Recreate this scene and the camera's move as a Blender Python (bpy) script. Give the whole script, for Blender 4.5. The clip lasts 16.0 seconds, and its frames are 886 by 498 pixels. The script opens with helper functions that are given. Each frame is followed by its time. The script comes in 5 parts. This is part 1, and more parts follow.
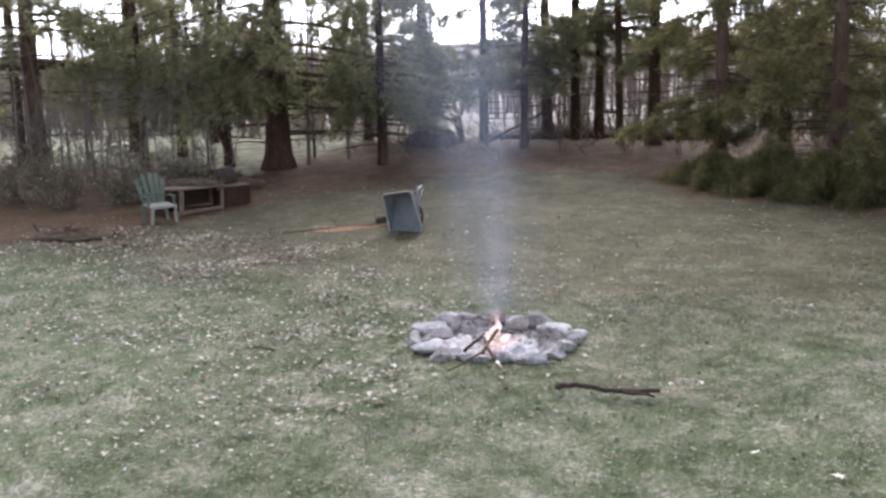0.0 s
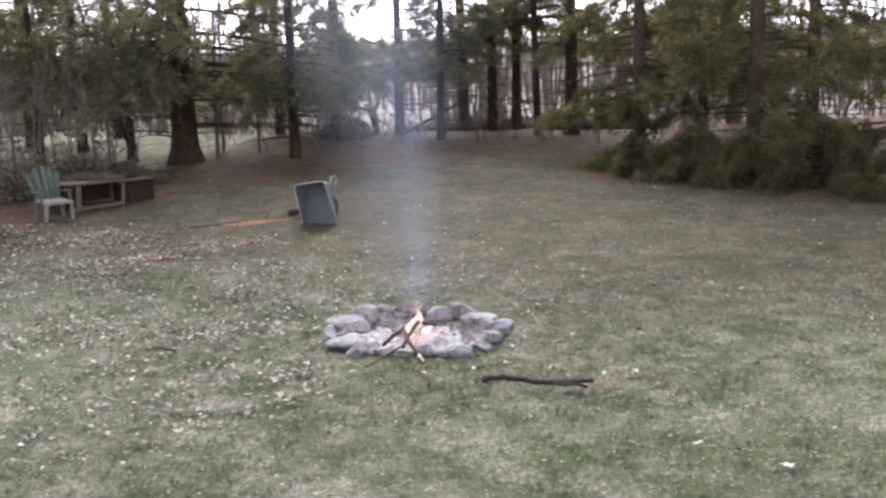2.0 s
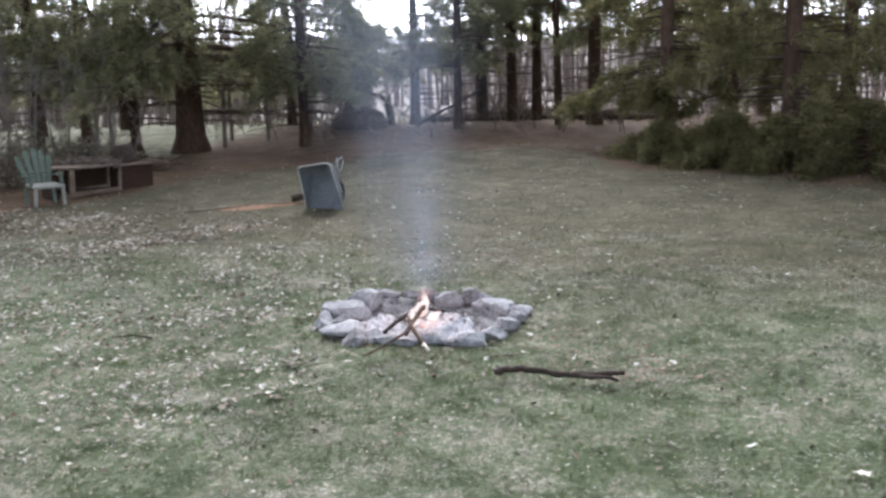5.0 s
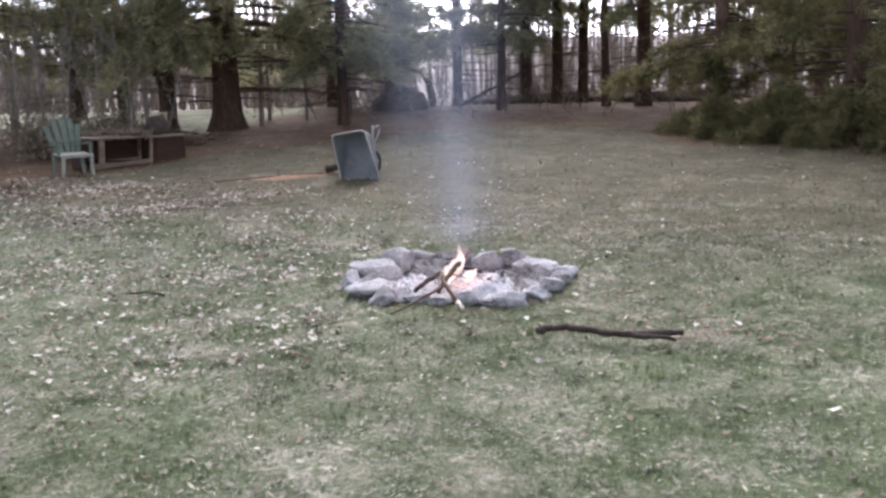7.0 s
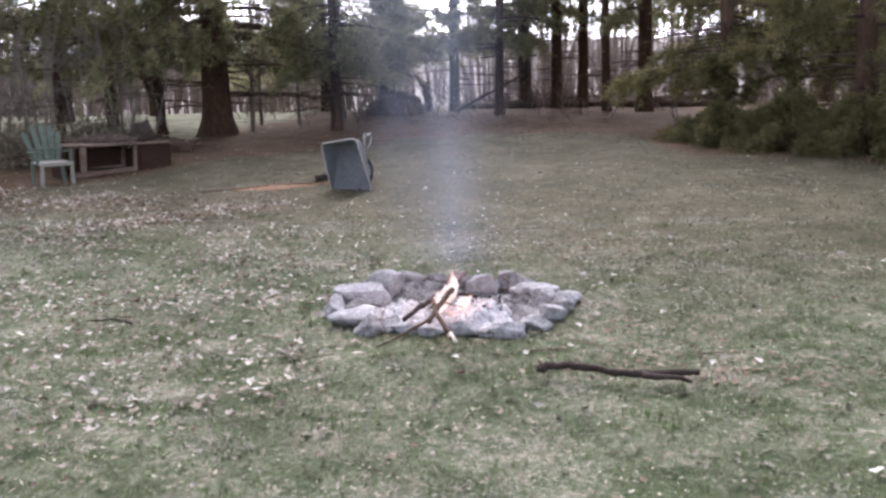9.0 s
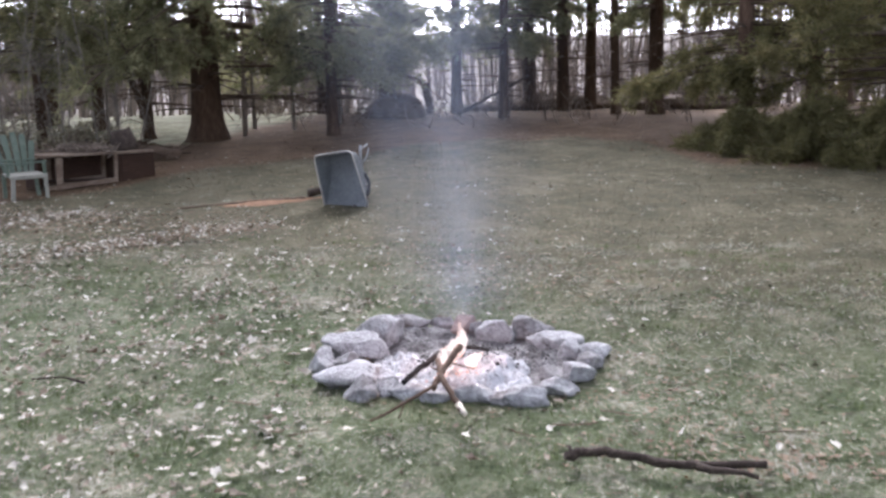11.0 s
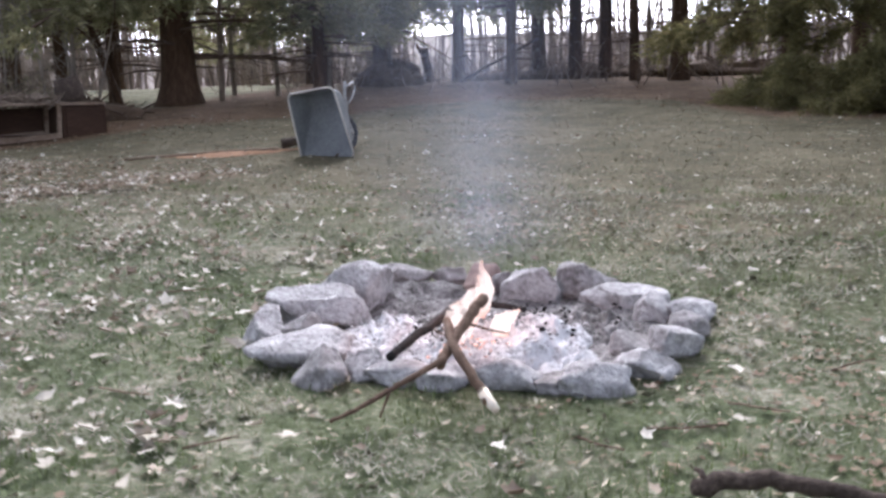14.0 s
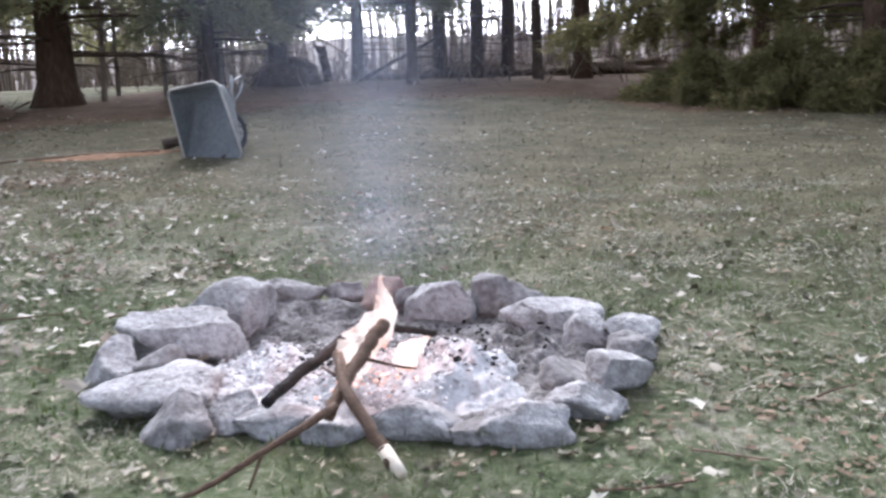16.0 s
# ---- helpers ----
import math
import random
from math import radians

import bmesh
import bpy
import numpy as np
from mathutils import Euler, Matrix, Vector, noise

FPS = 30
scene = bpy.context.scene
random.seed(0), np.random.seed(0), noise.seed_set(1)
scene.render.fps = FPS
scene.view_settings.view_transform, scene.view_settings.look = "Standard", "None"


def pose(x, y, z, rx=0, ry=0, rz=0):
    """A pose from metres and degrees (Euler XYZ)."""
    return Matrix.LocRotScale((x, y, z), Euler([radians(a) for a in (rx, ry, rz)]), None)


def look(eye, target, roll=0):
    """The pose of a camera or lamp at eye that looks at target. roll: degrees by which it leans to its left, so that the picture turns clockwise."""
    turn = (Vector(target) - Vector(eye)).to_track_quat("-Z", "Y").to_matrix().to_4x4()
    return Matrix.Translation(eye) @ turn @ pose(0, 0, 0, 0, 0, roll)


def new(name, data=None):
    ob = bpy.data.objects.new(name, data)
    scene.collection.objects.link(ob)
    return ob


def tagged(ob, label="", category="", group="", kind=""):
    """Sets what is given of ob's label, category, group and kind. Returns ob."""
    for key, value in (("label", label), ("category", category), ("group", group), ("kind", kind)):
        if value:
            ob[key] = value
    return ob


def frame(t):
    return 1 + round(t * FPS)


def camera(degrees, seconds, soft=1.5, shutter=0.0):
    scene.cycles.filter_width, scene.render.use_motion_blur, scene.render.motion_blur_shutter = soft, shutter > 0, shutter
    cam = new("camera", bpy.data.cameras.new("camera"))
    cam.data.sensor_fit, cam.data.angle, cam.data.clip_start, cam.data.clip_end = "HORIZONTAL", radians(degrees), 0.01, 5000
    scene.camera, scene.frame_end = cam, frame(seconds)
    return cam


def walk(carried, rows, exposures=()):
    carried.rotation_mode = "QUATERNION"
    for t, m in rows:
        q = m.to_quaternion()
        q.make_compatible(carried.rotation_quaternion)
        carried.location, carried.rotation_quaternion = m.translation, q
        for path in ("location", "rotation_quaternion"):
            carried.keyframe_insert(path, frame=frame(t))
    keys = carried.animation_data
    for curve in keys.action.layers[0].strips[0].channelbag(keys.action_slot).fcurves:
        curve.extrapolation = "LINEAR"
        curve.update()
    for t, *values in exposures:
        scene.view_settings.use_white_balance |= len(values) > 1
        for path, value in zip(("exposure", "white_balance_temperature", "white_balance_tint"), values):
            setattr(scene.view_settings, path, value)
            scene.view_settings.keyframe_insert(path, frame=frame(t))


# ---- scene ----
cam = camera(48.6, 16.0, soft=2.7, shutter=0.7)
PATH = [
    (0, (1.184, -10.604, 2.902), (0.828, -8.666, 2.557), -1.4),
    (0.5, (1.165, -10.439, 2.888), (0.809, -8.501, 2.544), -1.5),
    (1, (1.132, -10.28, 2.87), (0.777, -8.342, 2.524), -1.5),
    (1.5, (1.108, -10.118, 2.826), (0.83, -8.168, 2.476), -1.7),
    (2, (1.09, -9.927, 2.655), (0.898, -7.967, 2.303), -1.8),
    (2.5, (1.074, -9.75, 2.567), (0.885, -7.79, 2.216), -1.9),
    (3, (1.062, -9.544, 2.494), (0.876, -7.584, 2.143), -1.9),
    (5.3, (1.069, -8.754, 2.178), (0.813, -6.8, 1.835), -1.7),
    (5.5, (1.057, -8.689, 2.152), (0.77, -6.74, 1.808), -1.6),
    (6, (1.047, -8.513, 2.04), (0.729, -6.569, 1.695), -1.6),
    (6.5, (1.033, -8.337, 1.878), (0.714, -6.393, 1.534), -1.5),
    (7, (1.022, -8.164, 1.712), (0.703, -6.219, 1.368), -1.6),
    (7.5, (1.012, -7.99, 1.695), (0.695, -6.046, 1.351), -1.5),
    (8, (1.002, -7.83, 1.721), (0.685, -5.886, 1.379), -1.5),
    (8.5, (0.988, -7.683, 1.743), (0.672, -5.738, 1.4), -1.5),
    (9, (0.968, -7.513, 1.767), (0.653, -5.568, 1.427), -1.5),
    (11.5, (0.681, -6.017, 1.912), (0.366, -4.073, 1.563), -1.5),
    (12, (0.601, -5.598, 1.834), (0.288, -3.654, 1.485), -1.5),
    (12.5, (0.527, -5.188, 1.732), (0.213, -3.245, 1.381), -1.5),
    (13, (0.458, -4.814, 1.616), (0.145, -2.87, 1.265), -1.6),
    (13.5, (0.396, -4.486, 1.41), (0.083, -2.541, 1.061), -1.6),
    (14, (0.34, -4.206, 1.096), (0.028, -2.262, 0.746), -1.5),
    (14.5, (0.31, -3.991, 1.012), (0.086, -2.035, 0.658), -1.6),
    (15, (0.291, -3.795, 0.984), (0.141, -1.832, 0.631), -1.7),
    (15.5, (0.281, -3.629, 0.987), (0.134, -1.666, 0.638), -1.7),
    (16, (0.274, -3.488, 0.998), (0.155, -1.523, 0.649), -1.7),
]
EXPOSURES = [
    (0.0, 2.44, 5860.0, 14.0), (3.0, 2.48, 6130.0, 21.0), (5.5, 2.42, 5700.0, 9.0), (7.0, 2.52, 5870.0, 17.0), (8.0, 2.52, 6040.0, 21.0), (9.0, 2.52, 5920.0, 19.0),
    (12.5, 2.55, 5790.0, 15.0), (13.5, 2.52, 5930.0, 18.0), (14.5, 2.43, 5750.0, 13.0), (15.5, 2.44, 5730.0, 13.0), (16.0, 2.5, 5720.0, 13.0),
]
walk(cam, [(t, look(eye, target, roll)) for t, eye, target, roll in PATH], EXPOSURES)

# ---- light: dusk sky, sun already down behind the trees ----
world = bpy.data.worlds.new("dusk_sky")
scene.world = world
world.use_nodes = True
wn = world.node_tree
sky = wn.nodes.new("ShaderNodeTexSky")
sky.sky_type = "NISHITA"
sky.sun_disc = False
sky.sun_elevation = radians(40)
sky.sun_rotation = radians(348)
sky.air_density, sky.dust_density, sky.ozone_density = 0.22, 2.2, 1.0
wn.nodes["Background"].inputs["Strength"].default_value = 0.15
veil = wn.nodes.new("ShaderNodeHueSaturation")  # thin even cloud takes most of the blue out of the dusk sky
veil.inputs["Saturation"].default_value = 0.3
wn.links.new(sky.outputs["Color"], veil.inputs["Color"])
wn.links.new(veil.outputs["Color"], wn.nodes["Background"].inputs["Color"])
sun = new("sun", bpy.data.lights.new("sun", "SUN"))
sun.data.energy, sun.data.angle, sun.data.color = 0.5, radians(30), (1.0, 0.93, 0.86)
sun.matrix_world = look((-3.2, 15.0, 12.9), (0, 0, 0))

fire_glow = new("fire_glow", bpy.data.lights.new("fire_glow", "POINT"))
fire_glow.data.energy, fire_glow.data.color, fire_glow.data.shadow_soft_size = 1.3, (1.0, 0.56, 0.44), 0.06
fire_glow.location = (-0.13, -0.52, 0.34)


# ---- materials ----
def nodes_of(name):
    m = bpy.data.materials.new(name)
    m.use_nodes = True
    nt = m.node_tree
    return m, nt, nt.nodes["Principled BSDF"]


def ramp(nt, stops):
    r = nt.nodes.new("ShaderNodeValToRGB")
    e = r.color_ramp.elements
    while len(e) < len(stops):
        e.new(0.5)
    for k, (p, c) in zip(e, stops):
        k.position, k.color = p, (*c, 1)
    return r


def noise_node(nt, scale, detail=5, rough=0.6, coord="Object", stretch=None):
    tc = nt.nodes.new("ShaderNodeTexCoord")
    n = nt.nodes.new("ShaderNodeTexNoise")
    n.inputs["Scale"].default_value, n.inputs["Detail"].default_value = scale, detail
    n.inputs["Roughness"].default_value = rough
    if stretch:
        mp = nt.nodes.new("ShaderNodeMapping")
        mp.inputs["Scale"].default_value = stretch
        nt.links.new(tc.outputs[coord], mp.inputs["Vector"])
        nt.links.new(mp.outputs["Vector"], n.inputs["Vector"])
    else:
        nt.links.new(tc.outputs[coord], n.inputs["Vector"])
    return n


def mix_colour(nt, fac, a, b, kind="MIX"):
    m = nt.nodes.new("ShaderNodeMix")
    m.data_type, m.blend_type = "RGBA", kind
    for sock, v in ((m.inputs["Factor"], fac), (m.inputs["A"], a), (m.inputs["B"], b)):
        if isinstance(v, bpy.types.NodeSocket):
            nt.links.new(v, sock)
        else:
            sock.default_value = v if isinstance(v, float) else (*v, 1)
    return m.outputs["Result"]


def surface(name, stops, scale=8.0, rough=0.85, bump=0.3, fine=40.0, metal=0.0, stretch=None, island=0.0, coord="Object", dist=0.01):
    """Two scales of noise through a colour ramp, with bump; island: how far loose pieces differ."""
    m, nt, b = nodes_of(name)
    big = noise_node(nt, scale, 6, 0.65, coord, stretch)
    small = noise_node(nt, fine, 4, 0.6, coord, stretch)
    add = nt.nodes.new("ShaderNodeMath")
    add.operation = "MULTIPLY_ADD"
    nt.links.new(small.outputs["Fac"], add.inputs[0])
    add.inputs[1].default_value = 0.45
    half = nt.nodes.new("ShaderNodeMath")
    half.operation = "MULTIPLY"
    half.inputs[1].default_value = 0.6
    nt.links.new(big.outputs["Fac"], half.inputs[0])
    nt.links.new(half.outputs[0], add.inputs[2])
    value = add.outputs[0]
    if island:
        geo = nt.nodes.new("ShaderNodeNewGeometry")
        spread = nt.nodes.new("ShaderNodeMath")
        spread.operation = "MULTIPLY_ADD"
        nt.links.new(geo.outputs["Random Per Island"], spread.inputs[0])
        spread.inputs[1].default_value = island
        shift = nt.nodes.new("ShaderNodeMath")
        shift.operation = "SUBTRACT"
        nt.links.new(value, shift.inputs[0])
        shift.inputs[1].default_value = island / 2
        nt.links.new(shift.outputs[0], spread.inputs[2])
        value = spread.outputs[0]
    r = ramp(nt, stops)
    nt.links.new(value, r.inputs["Fac"])
    nt.links.new(r.outputs["Color"], b.inputs["Base Color"])
    b.inputs["Roughness"].default_value, b.inputs["Metallic"].default_value = rough, metal
    b.inputs["Specular IOR Level"].default_value = 0.3
    if bump:
        bp = nt.nodes.new("ShaderNodeBump")
        bp.inputs["Strength"].default_value, bp.inputs["Distance"].default_value = bump, dist
        nt.links.new(small.outputs["Fac"], bp.inputs["Height"])
        nt.links.new(bp.outputs["Normal"], b.inputs["Normal"])
    return m


def foliage(name, stops, trans=0.25, patch=0.8, single=0.5):
    """Thin leaves or needles: colour by piece, some light passes through."""
    m, nt, b = nodes_of(name)
    geo = nt.nodes.new("ShaderNodeNewGeometry")
    n = noise_node(nt, patch, 4, 0.7)
    add = nt.nodes.new("ShaderNodeMath")
    add.operation = "MULTIPLY_ADD"
    nt.links.new(geo.outputs["Random Per Island"], add.inputs[0])
    add.inputs[1].default_value = single
    half = nt.nodes.new("ShaderNodeMath")
    half.operation = "MULTIPLY"
    half.inputs[1].default_value = 1 - single
    spread = nt.nodes.new("ShaderNodeMapRange")
    spread.inputs["From Min"].default_value, spread.inputs["From Max"].default_value = 0.3, 0.7
    nt.links.new(n.outputs["Fac"], spread.inputs["Value"])
    nt.links.new(spread.outputs["Result"], half.inputs[0])
    nt.links.new(half.outputs[0], add.inputs[2])
    r = ramp(nt, stops)
    nt.links.new(add.outputs[0], r.inputs["Fac"])
    nt.links.new(r.outputs["Color"], b.inputs["Base Color"])
    b.inputs["Roughness"].default_value = 0.7
    b.inputs["Specular IOR Level"].default_value = 0.25
    t = nt.nodes.new("ShaderNodeBsdfTranslucent")
    nt.links.new(r.outputs["Color"], t.inputs["Color"])
    mx = nt.nodes.new("ShaderNodeMixShader")
    mx.inputs[0].default_value = trans
    nt.links.new(b.outputs[0], mx.inputs[1])
    nt.links.new(t.outputs[0], mx.inputs[2])
    nt.links.new(mx.outputs[0], nt.nodes["Material Output"].inputs["Surface"])
    return m


M_BARK = surface("pine_bark", [(0.3, (0.026, 0.015, 0.008)), (0.55, (0.066, 0.039, 0.022)), (0.75, (0.135, 0.087, 0.055))], 5, 0.95, 0.9, 22, stretch=(1, 1, 0.25), dist=0.03)
M_BARK_RED = surface("spruce_bark", [(0.3, (0.04, 0.024, 0.016)), (0.55, (0.12, 0.075, 0.05)), (0.75, (0.2, 0.14, 0.1))], 5, 0.95, 0.9, 22, stretch=(1, 1, 0.3), dist=0.03)
M_BARK_GREY = surface("grey_bark", [(0.3, (0.085, 0.072, 0.058)), (0.6, (0.215, 0.187, 0.152)), (0.8, (0.36, 0.32, 0.27))], 6, 0.9, 0.5, 30, stretch=(1, 1, 0.3))
M_TWIG = surface("dead_twig", [(0.3, (0.08, 0.06, 0.045)), (0.7, (0.24, 0.19, 0.145))], 6, 0.9, 0, 30, island=0.3)
M_BOUGH = surface("bough_bark", [(0.3, (0.05, 0.034, 0.023)), (0.7, (0.12, 0.083, 0.058))], 6, 0.95, 0, 30, island=0.3)
M_THICKET = surface("thicket_bark", [(0.3, (0.11, 0.088, 0.07)), (0.7, (0.25, 0.205, 0.165))], 2, 0.95, 0, 12, island=0.4)
M_NEEDLE = foliage("pine_needles", [(0.1, (0.095, 0.098, 0.048)), (0.5, (0.205, 0.2, 0.10)), (0.9, (0.34, 0.31, 0.175))], 0.5, 0.9, 0.35)
M_SPRUCE = foliage("spruce_needles", [(0.1, (0.075, 0.07, 0.03)), (0.5, (0.165, 0.152, 0.064)), (0.9, (0.29, 0.245, 0.115))], 0.5, 1.0, 0.35)
M_SHRUB = foliage("shrub_leaves", [(0.1, (0.11, 0.10, 0.06)), (0.5, (0.20, 0.175, 0.11)), (0.9, (0.33, 0.28, 0.19))], 0.3)
M_GRASS = foliage("lawn_blades", [(0.2, (0.07, 0.09, 0.038)), (0.5, (0.112, 0.138, 0.062)), (0.68, (0.21, 0.208, 0.127)), (0.9, (0.40, 0.37, 0.27))], 0.25, 3.0, 0.35)
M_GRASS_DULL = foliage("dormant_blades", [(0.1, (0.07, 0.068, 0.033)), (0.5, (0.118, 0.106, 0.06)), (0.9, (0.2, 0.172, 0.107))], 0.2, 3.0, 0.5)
M_LEAF = foliage("fallen_leaf", [(0.15, (0.14, 0.10, 0.07)), (0.4, (0.30, 0.245, 0.185)), (0.62, (0.46, 0.42, 0.345)), (0.9, (0.65, 0.615, 0.54))], 0.15, 2.0, 0.6)
M_LEAF_BROWN = foliage("brown_litter_leaf", [(0.1, (0.13, 0.088, 0.055)), (0.5, (0.215, 0.15, 0.098)), (0.9, (0.33, 0.245, 0.17))], 0.3)
M_THATCH = foliage("matted_thatch", [(0.1, (0.075, 0.068, 0.042)), (0.4, (0.15, 0.146, 0.095)), (0.7, (0.27, 0.26, 0.19)), (0.95, (0.46, 0.43, 0.35))], 0.1, 1.5, 0.65)
M_STRAW = foliage("dry_straw", [(0.1, (0.17, 0.155, 0.112)), (0.5, (0.28, 0.262, 0.2)), (0.9, (0.43, 0.405, 0.335))], 0.15)
M_DEBRIS = foliage("straw_crumb", [(0.1, (0.11, 0.09, 0.055)), (0.5, (0.27, 0.23, 0.155)), (0.9, (0.52, 0.46, 0.35))], 0.1)
M_STONE = surface("field_stone", [(0.34, (0.18, 0.172, 0.171)), (0.48, (0.295, 0.286, 0.284)), (0.62, (0.47, 0.46, 0.458))], 9, 0.95, 1.0, 45, dist=0.022)
M_STONE_DARK = surface("sooty_stone", [(0.34, (0.10, 0.093, 0.091)), (0.5, (0.205, 0.193, 0.19)), (0.66, (0.36, 0.345, 0.34))], 8, 0.9, 0.7, 40, dist=0.02)
M_STONE_RED = surface("reddish_stone", [(0.3, (0.13, 0.09, 0.078)), (0.6, (0.28, 0.205, 0.18))], 5, 0.9, 0.5, 34)
M_ASH = surface("wood_ash", [(0.36, (0.17, 0.17, 0.175)), (0.45, (0.37, 0.37, 0.377)), (0.58, (0.66, 0.66, 0.672))], 5, 1.0, 0.8, 60, dist=0.015)
M_SOOT = surface("charred_ground", [(0.36, (0.02, 0.018, 0.017)), (0.5, (0.125, 0.118, 0.115)), (0.66, (0.32, 0.31, 0.305))], 6, 1.0, 0.8, 60)
M_CHIP = surface("ash_flake", [(0.2, (0.2, 0.195, 0.195)), (0.4, (0.38, 0.375, 0.375)), (0.7, (0.64, 0.63, 0.63))], 9, 1.0, 0.0, 60, island=0.6)
M_CHAR = surface("charcoal", [(0.3, (0.005, 0.0045, 0.0045)), (0.6, (0.017, 0.015, 0.014)), (0.85, (0.07, 0.064, 0.06))], 14, 0.8, 0.8, 70)
M_STICK = surface("stick_bark", [(0.3, (0.055, 0.034, 0.022)), (0.6, (0.14, 0.09, 0.062)), (0.8, (0.25, 0.18, 0.135))], 12, 0.9, 0.5, 70)
M_DEADWOOD = surface("weathered_branch", [(0.3, (0.022, 0.016, 0.012)), (0.55, (0.06, 0.044, 0.034)), (0.8, (0.16, 0.125, 0.10))], 14, 0.95, 0.9, 60)
M_CUT = surface("fresh_cut_wood", [(0.3, (0.6, 0.5, 0.38)), (0.7, (0.78, 0.7, 0.58))], 20, 0.8, 0.1, 60)
M_TRAY = surface("blue_grey_tray", [(0.3, (0.075, 0.082, 0.082)), (0.5, (0.13, 0.138, 0.138)), (0.7, (0.2, 0.208, 0.205))], 2.5, 0.38, 0.12, 30)
M_RIM = surface("worn_rim", [(0.3, (0.3, 0.28, 0.25)), (0.7, (0.5, 0.47, 0.42))], 8, 0.5, 0.1, 40, metal=0.2)
M_TUBE = surface("steel_tube", [(0.3, (0.24, 0.235, 0.225)), (0.7, (0.42, 0.41, 0.39))], 10, 0.5, 0.1, 40, metal=0.4)
M_RUBBER = surface("tyre_rubber", [(0.3, (0.02, 0.02, 0.022)), (0.7, (0.05, 0.05, 0.052))], 10, 0.8, 0.3, 50)
M_CHAIR = surface("green_plastic", [(0.25, (0.07, 0.098, 0.068)), (0.5, (0.115, 0.145, 0.105)), (0.75, (0.19, 0.215, 0.165))], 5, 0.6, 0.1, 30)
# paler copy of the chair's plastic: sky light on the seat put into colour
M_CHAIR_SKYLIT = surface("skylit_plastic", [(0.25, (0.20, 0.195, 0.155)), (0.7, (0.34, 0.325, 0.27))], 6, 0.6, 0.1, 30)
M_PLANK = surface("weathered_plank", [(0.3, (0.075, 0.05, 0.033)), (0.5, (0.17, 0.122, 0.085)), (0.7, (0.30, 0.235, 0.175))], 4, 0.9, 0.4, 40, stretch=(0.3, 1, 1))
M_PLANK_RED = surface("dark_red_panel", [(0.3, (0.022, 0.011, 0.006)), (0.6, (0.05, 0.026, 0.015)), (0.8, (0.10, 0.056, 0.034))], 4, 0.85, 0.3, 40, stretch=(0.3, 1, 1))
M_DIRT = surface("bare_dirt", [(0.3, (0.17, 0.095, 0.055)), (0.6, (0.31, 0.18, 0.105)), (0.8, (0.43, 0.29, 0.19))], 6, 0.95, 0.6, 50)
M_BRUSH = surface("brush_soil", [(0.3, (0.05, 0.032, 0.02)), (0.6, (0.105, 0.072, 0.046)), (0.8, (0.18, 0.13, 0.09))], 3, 0.95, 0.8, 20)
M_FARTWIG = surface("far_wood", [(0.3, (0.12, 0.095, 0.088)), (0.7, (0.27, 0.23, 0.215))], 0.3, 0.95, 0, 3, island=0.4)


def flame_material():
    m, nt, b = nodes_of("flame")
    tc = nt.nodes.new("ShaderNodeTexCoord")
    sep = nt.nodes.new("ShaderNodeSeparateXYZ")
    nt.links.new(tc.outputs["Generated"], sep.inputs[0])
    r = ramp(nt, [(0.0, (1.0, 0.48, 0.34)), (0.25, (1.0, 0.82, 0.72)), (0.7, (1.0, 0.80, 0.70)), (1.0, (1.0, 0.62, 0.48))])
    nt.links.new(sep.outputs["Z"], r.inputs["Fac"])
    em = nt.nodes.new("ShaderNodeEmission")
    nt.links.new(r.outputs["Color"], em.inputs["Color"])
    em.inputs["Strength"].default_value = 0.28
    tr = nt.nodes.new("ShaderNodeBsdfTransparent")
    n = noise_node(nt, 9, 3, 0.5, "Object", (1, 1, 0.4))
    a = ramp(nt, [(0.3, (0.12, 0.12, 0.12)), (0.62, (0.75, 0.75, 0.75))])
    nt.links.new(n.outputs["Fac"], a.inputs["Fac"])
    mx = nt.nodes.new("ShaderNodeMixShader")
    nt.links.new(a.outputs["Color"], mx.inputs[0])
    nt.links.new(tr.outputs[0], mx.inputs[1])
    nt.links.new(em.outputs[0], mx.inputs[2])
    nt.links.new(mx.outputs[0], nt.nodes["Material Output"].inputs["Surface"])
    return m


def ember_material():
    m, nt, b = nodes_of("ember")
    n = noise_node(nt, 30, 4)
    r = ramp(nt, [(0.35, (0.05, 0.035, 0.03)), (0.55, (0.6, 0.34, 0.26)), (0.75, (1.0, 0.68, 0.54))])
    nt.links.new(n.outputs["Fac"], r.inputs["Fac"])
    nt.links.new(r.outputs["Color"], b.inputs["Base Color"])
    nt.links.new(r.outputs["Color"], b.inputs["Emission Color"])
    b.inputs["Emission Strength"].default_value = 0.25
    return m


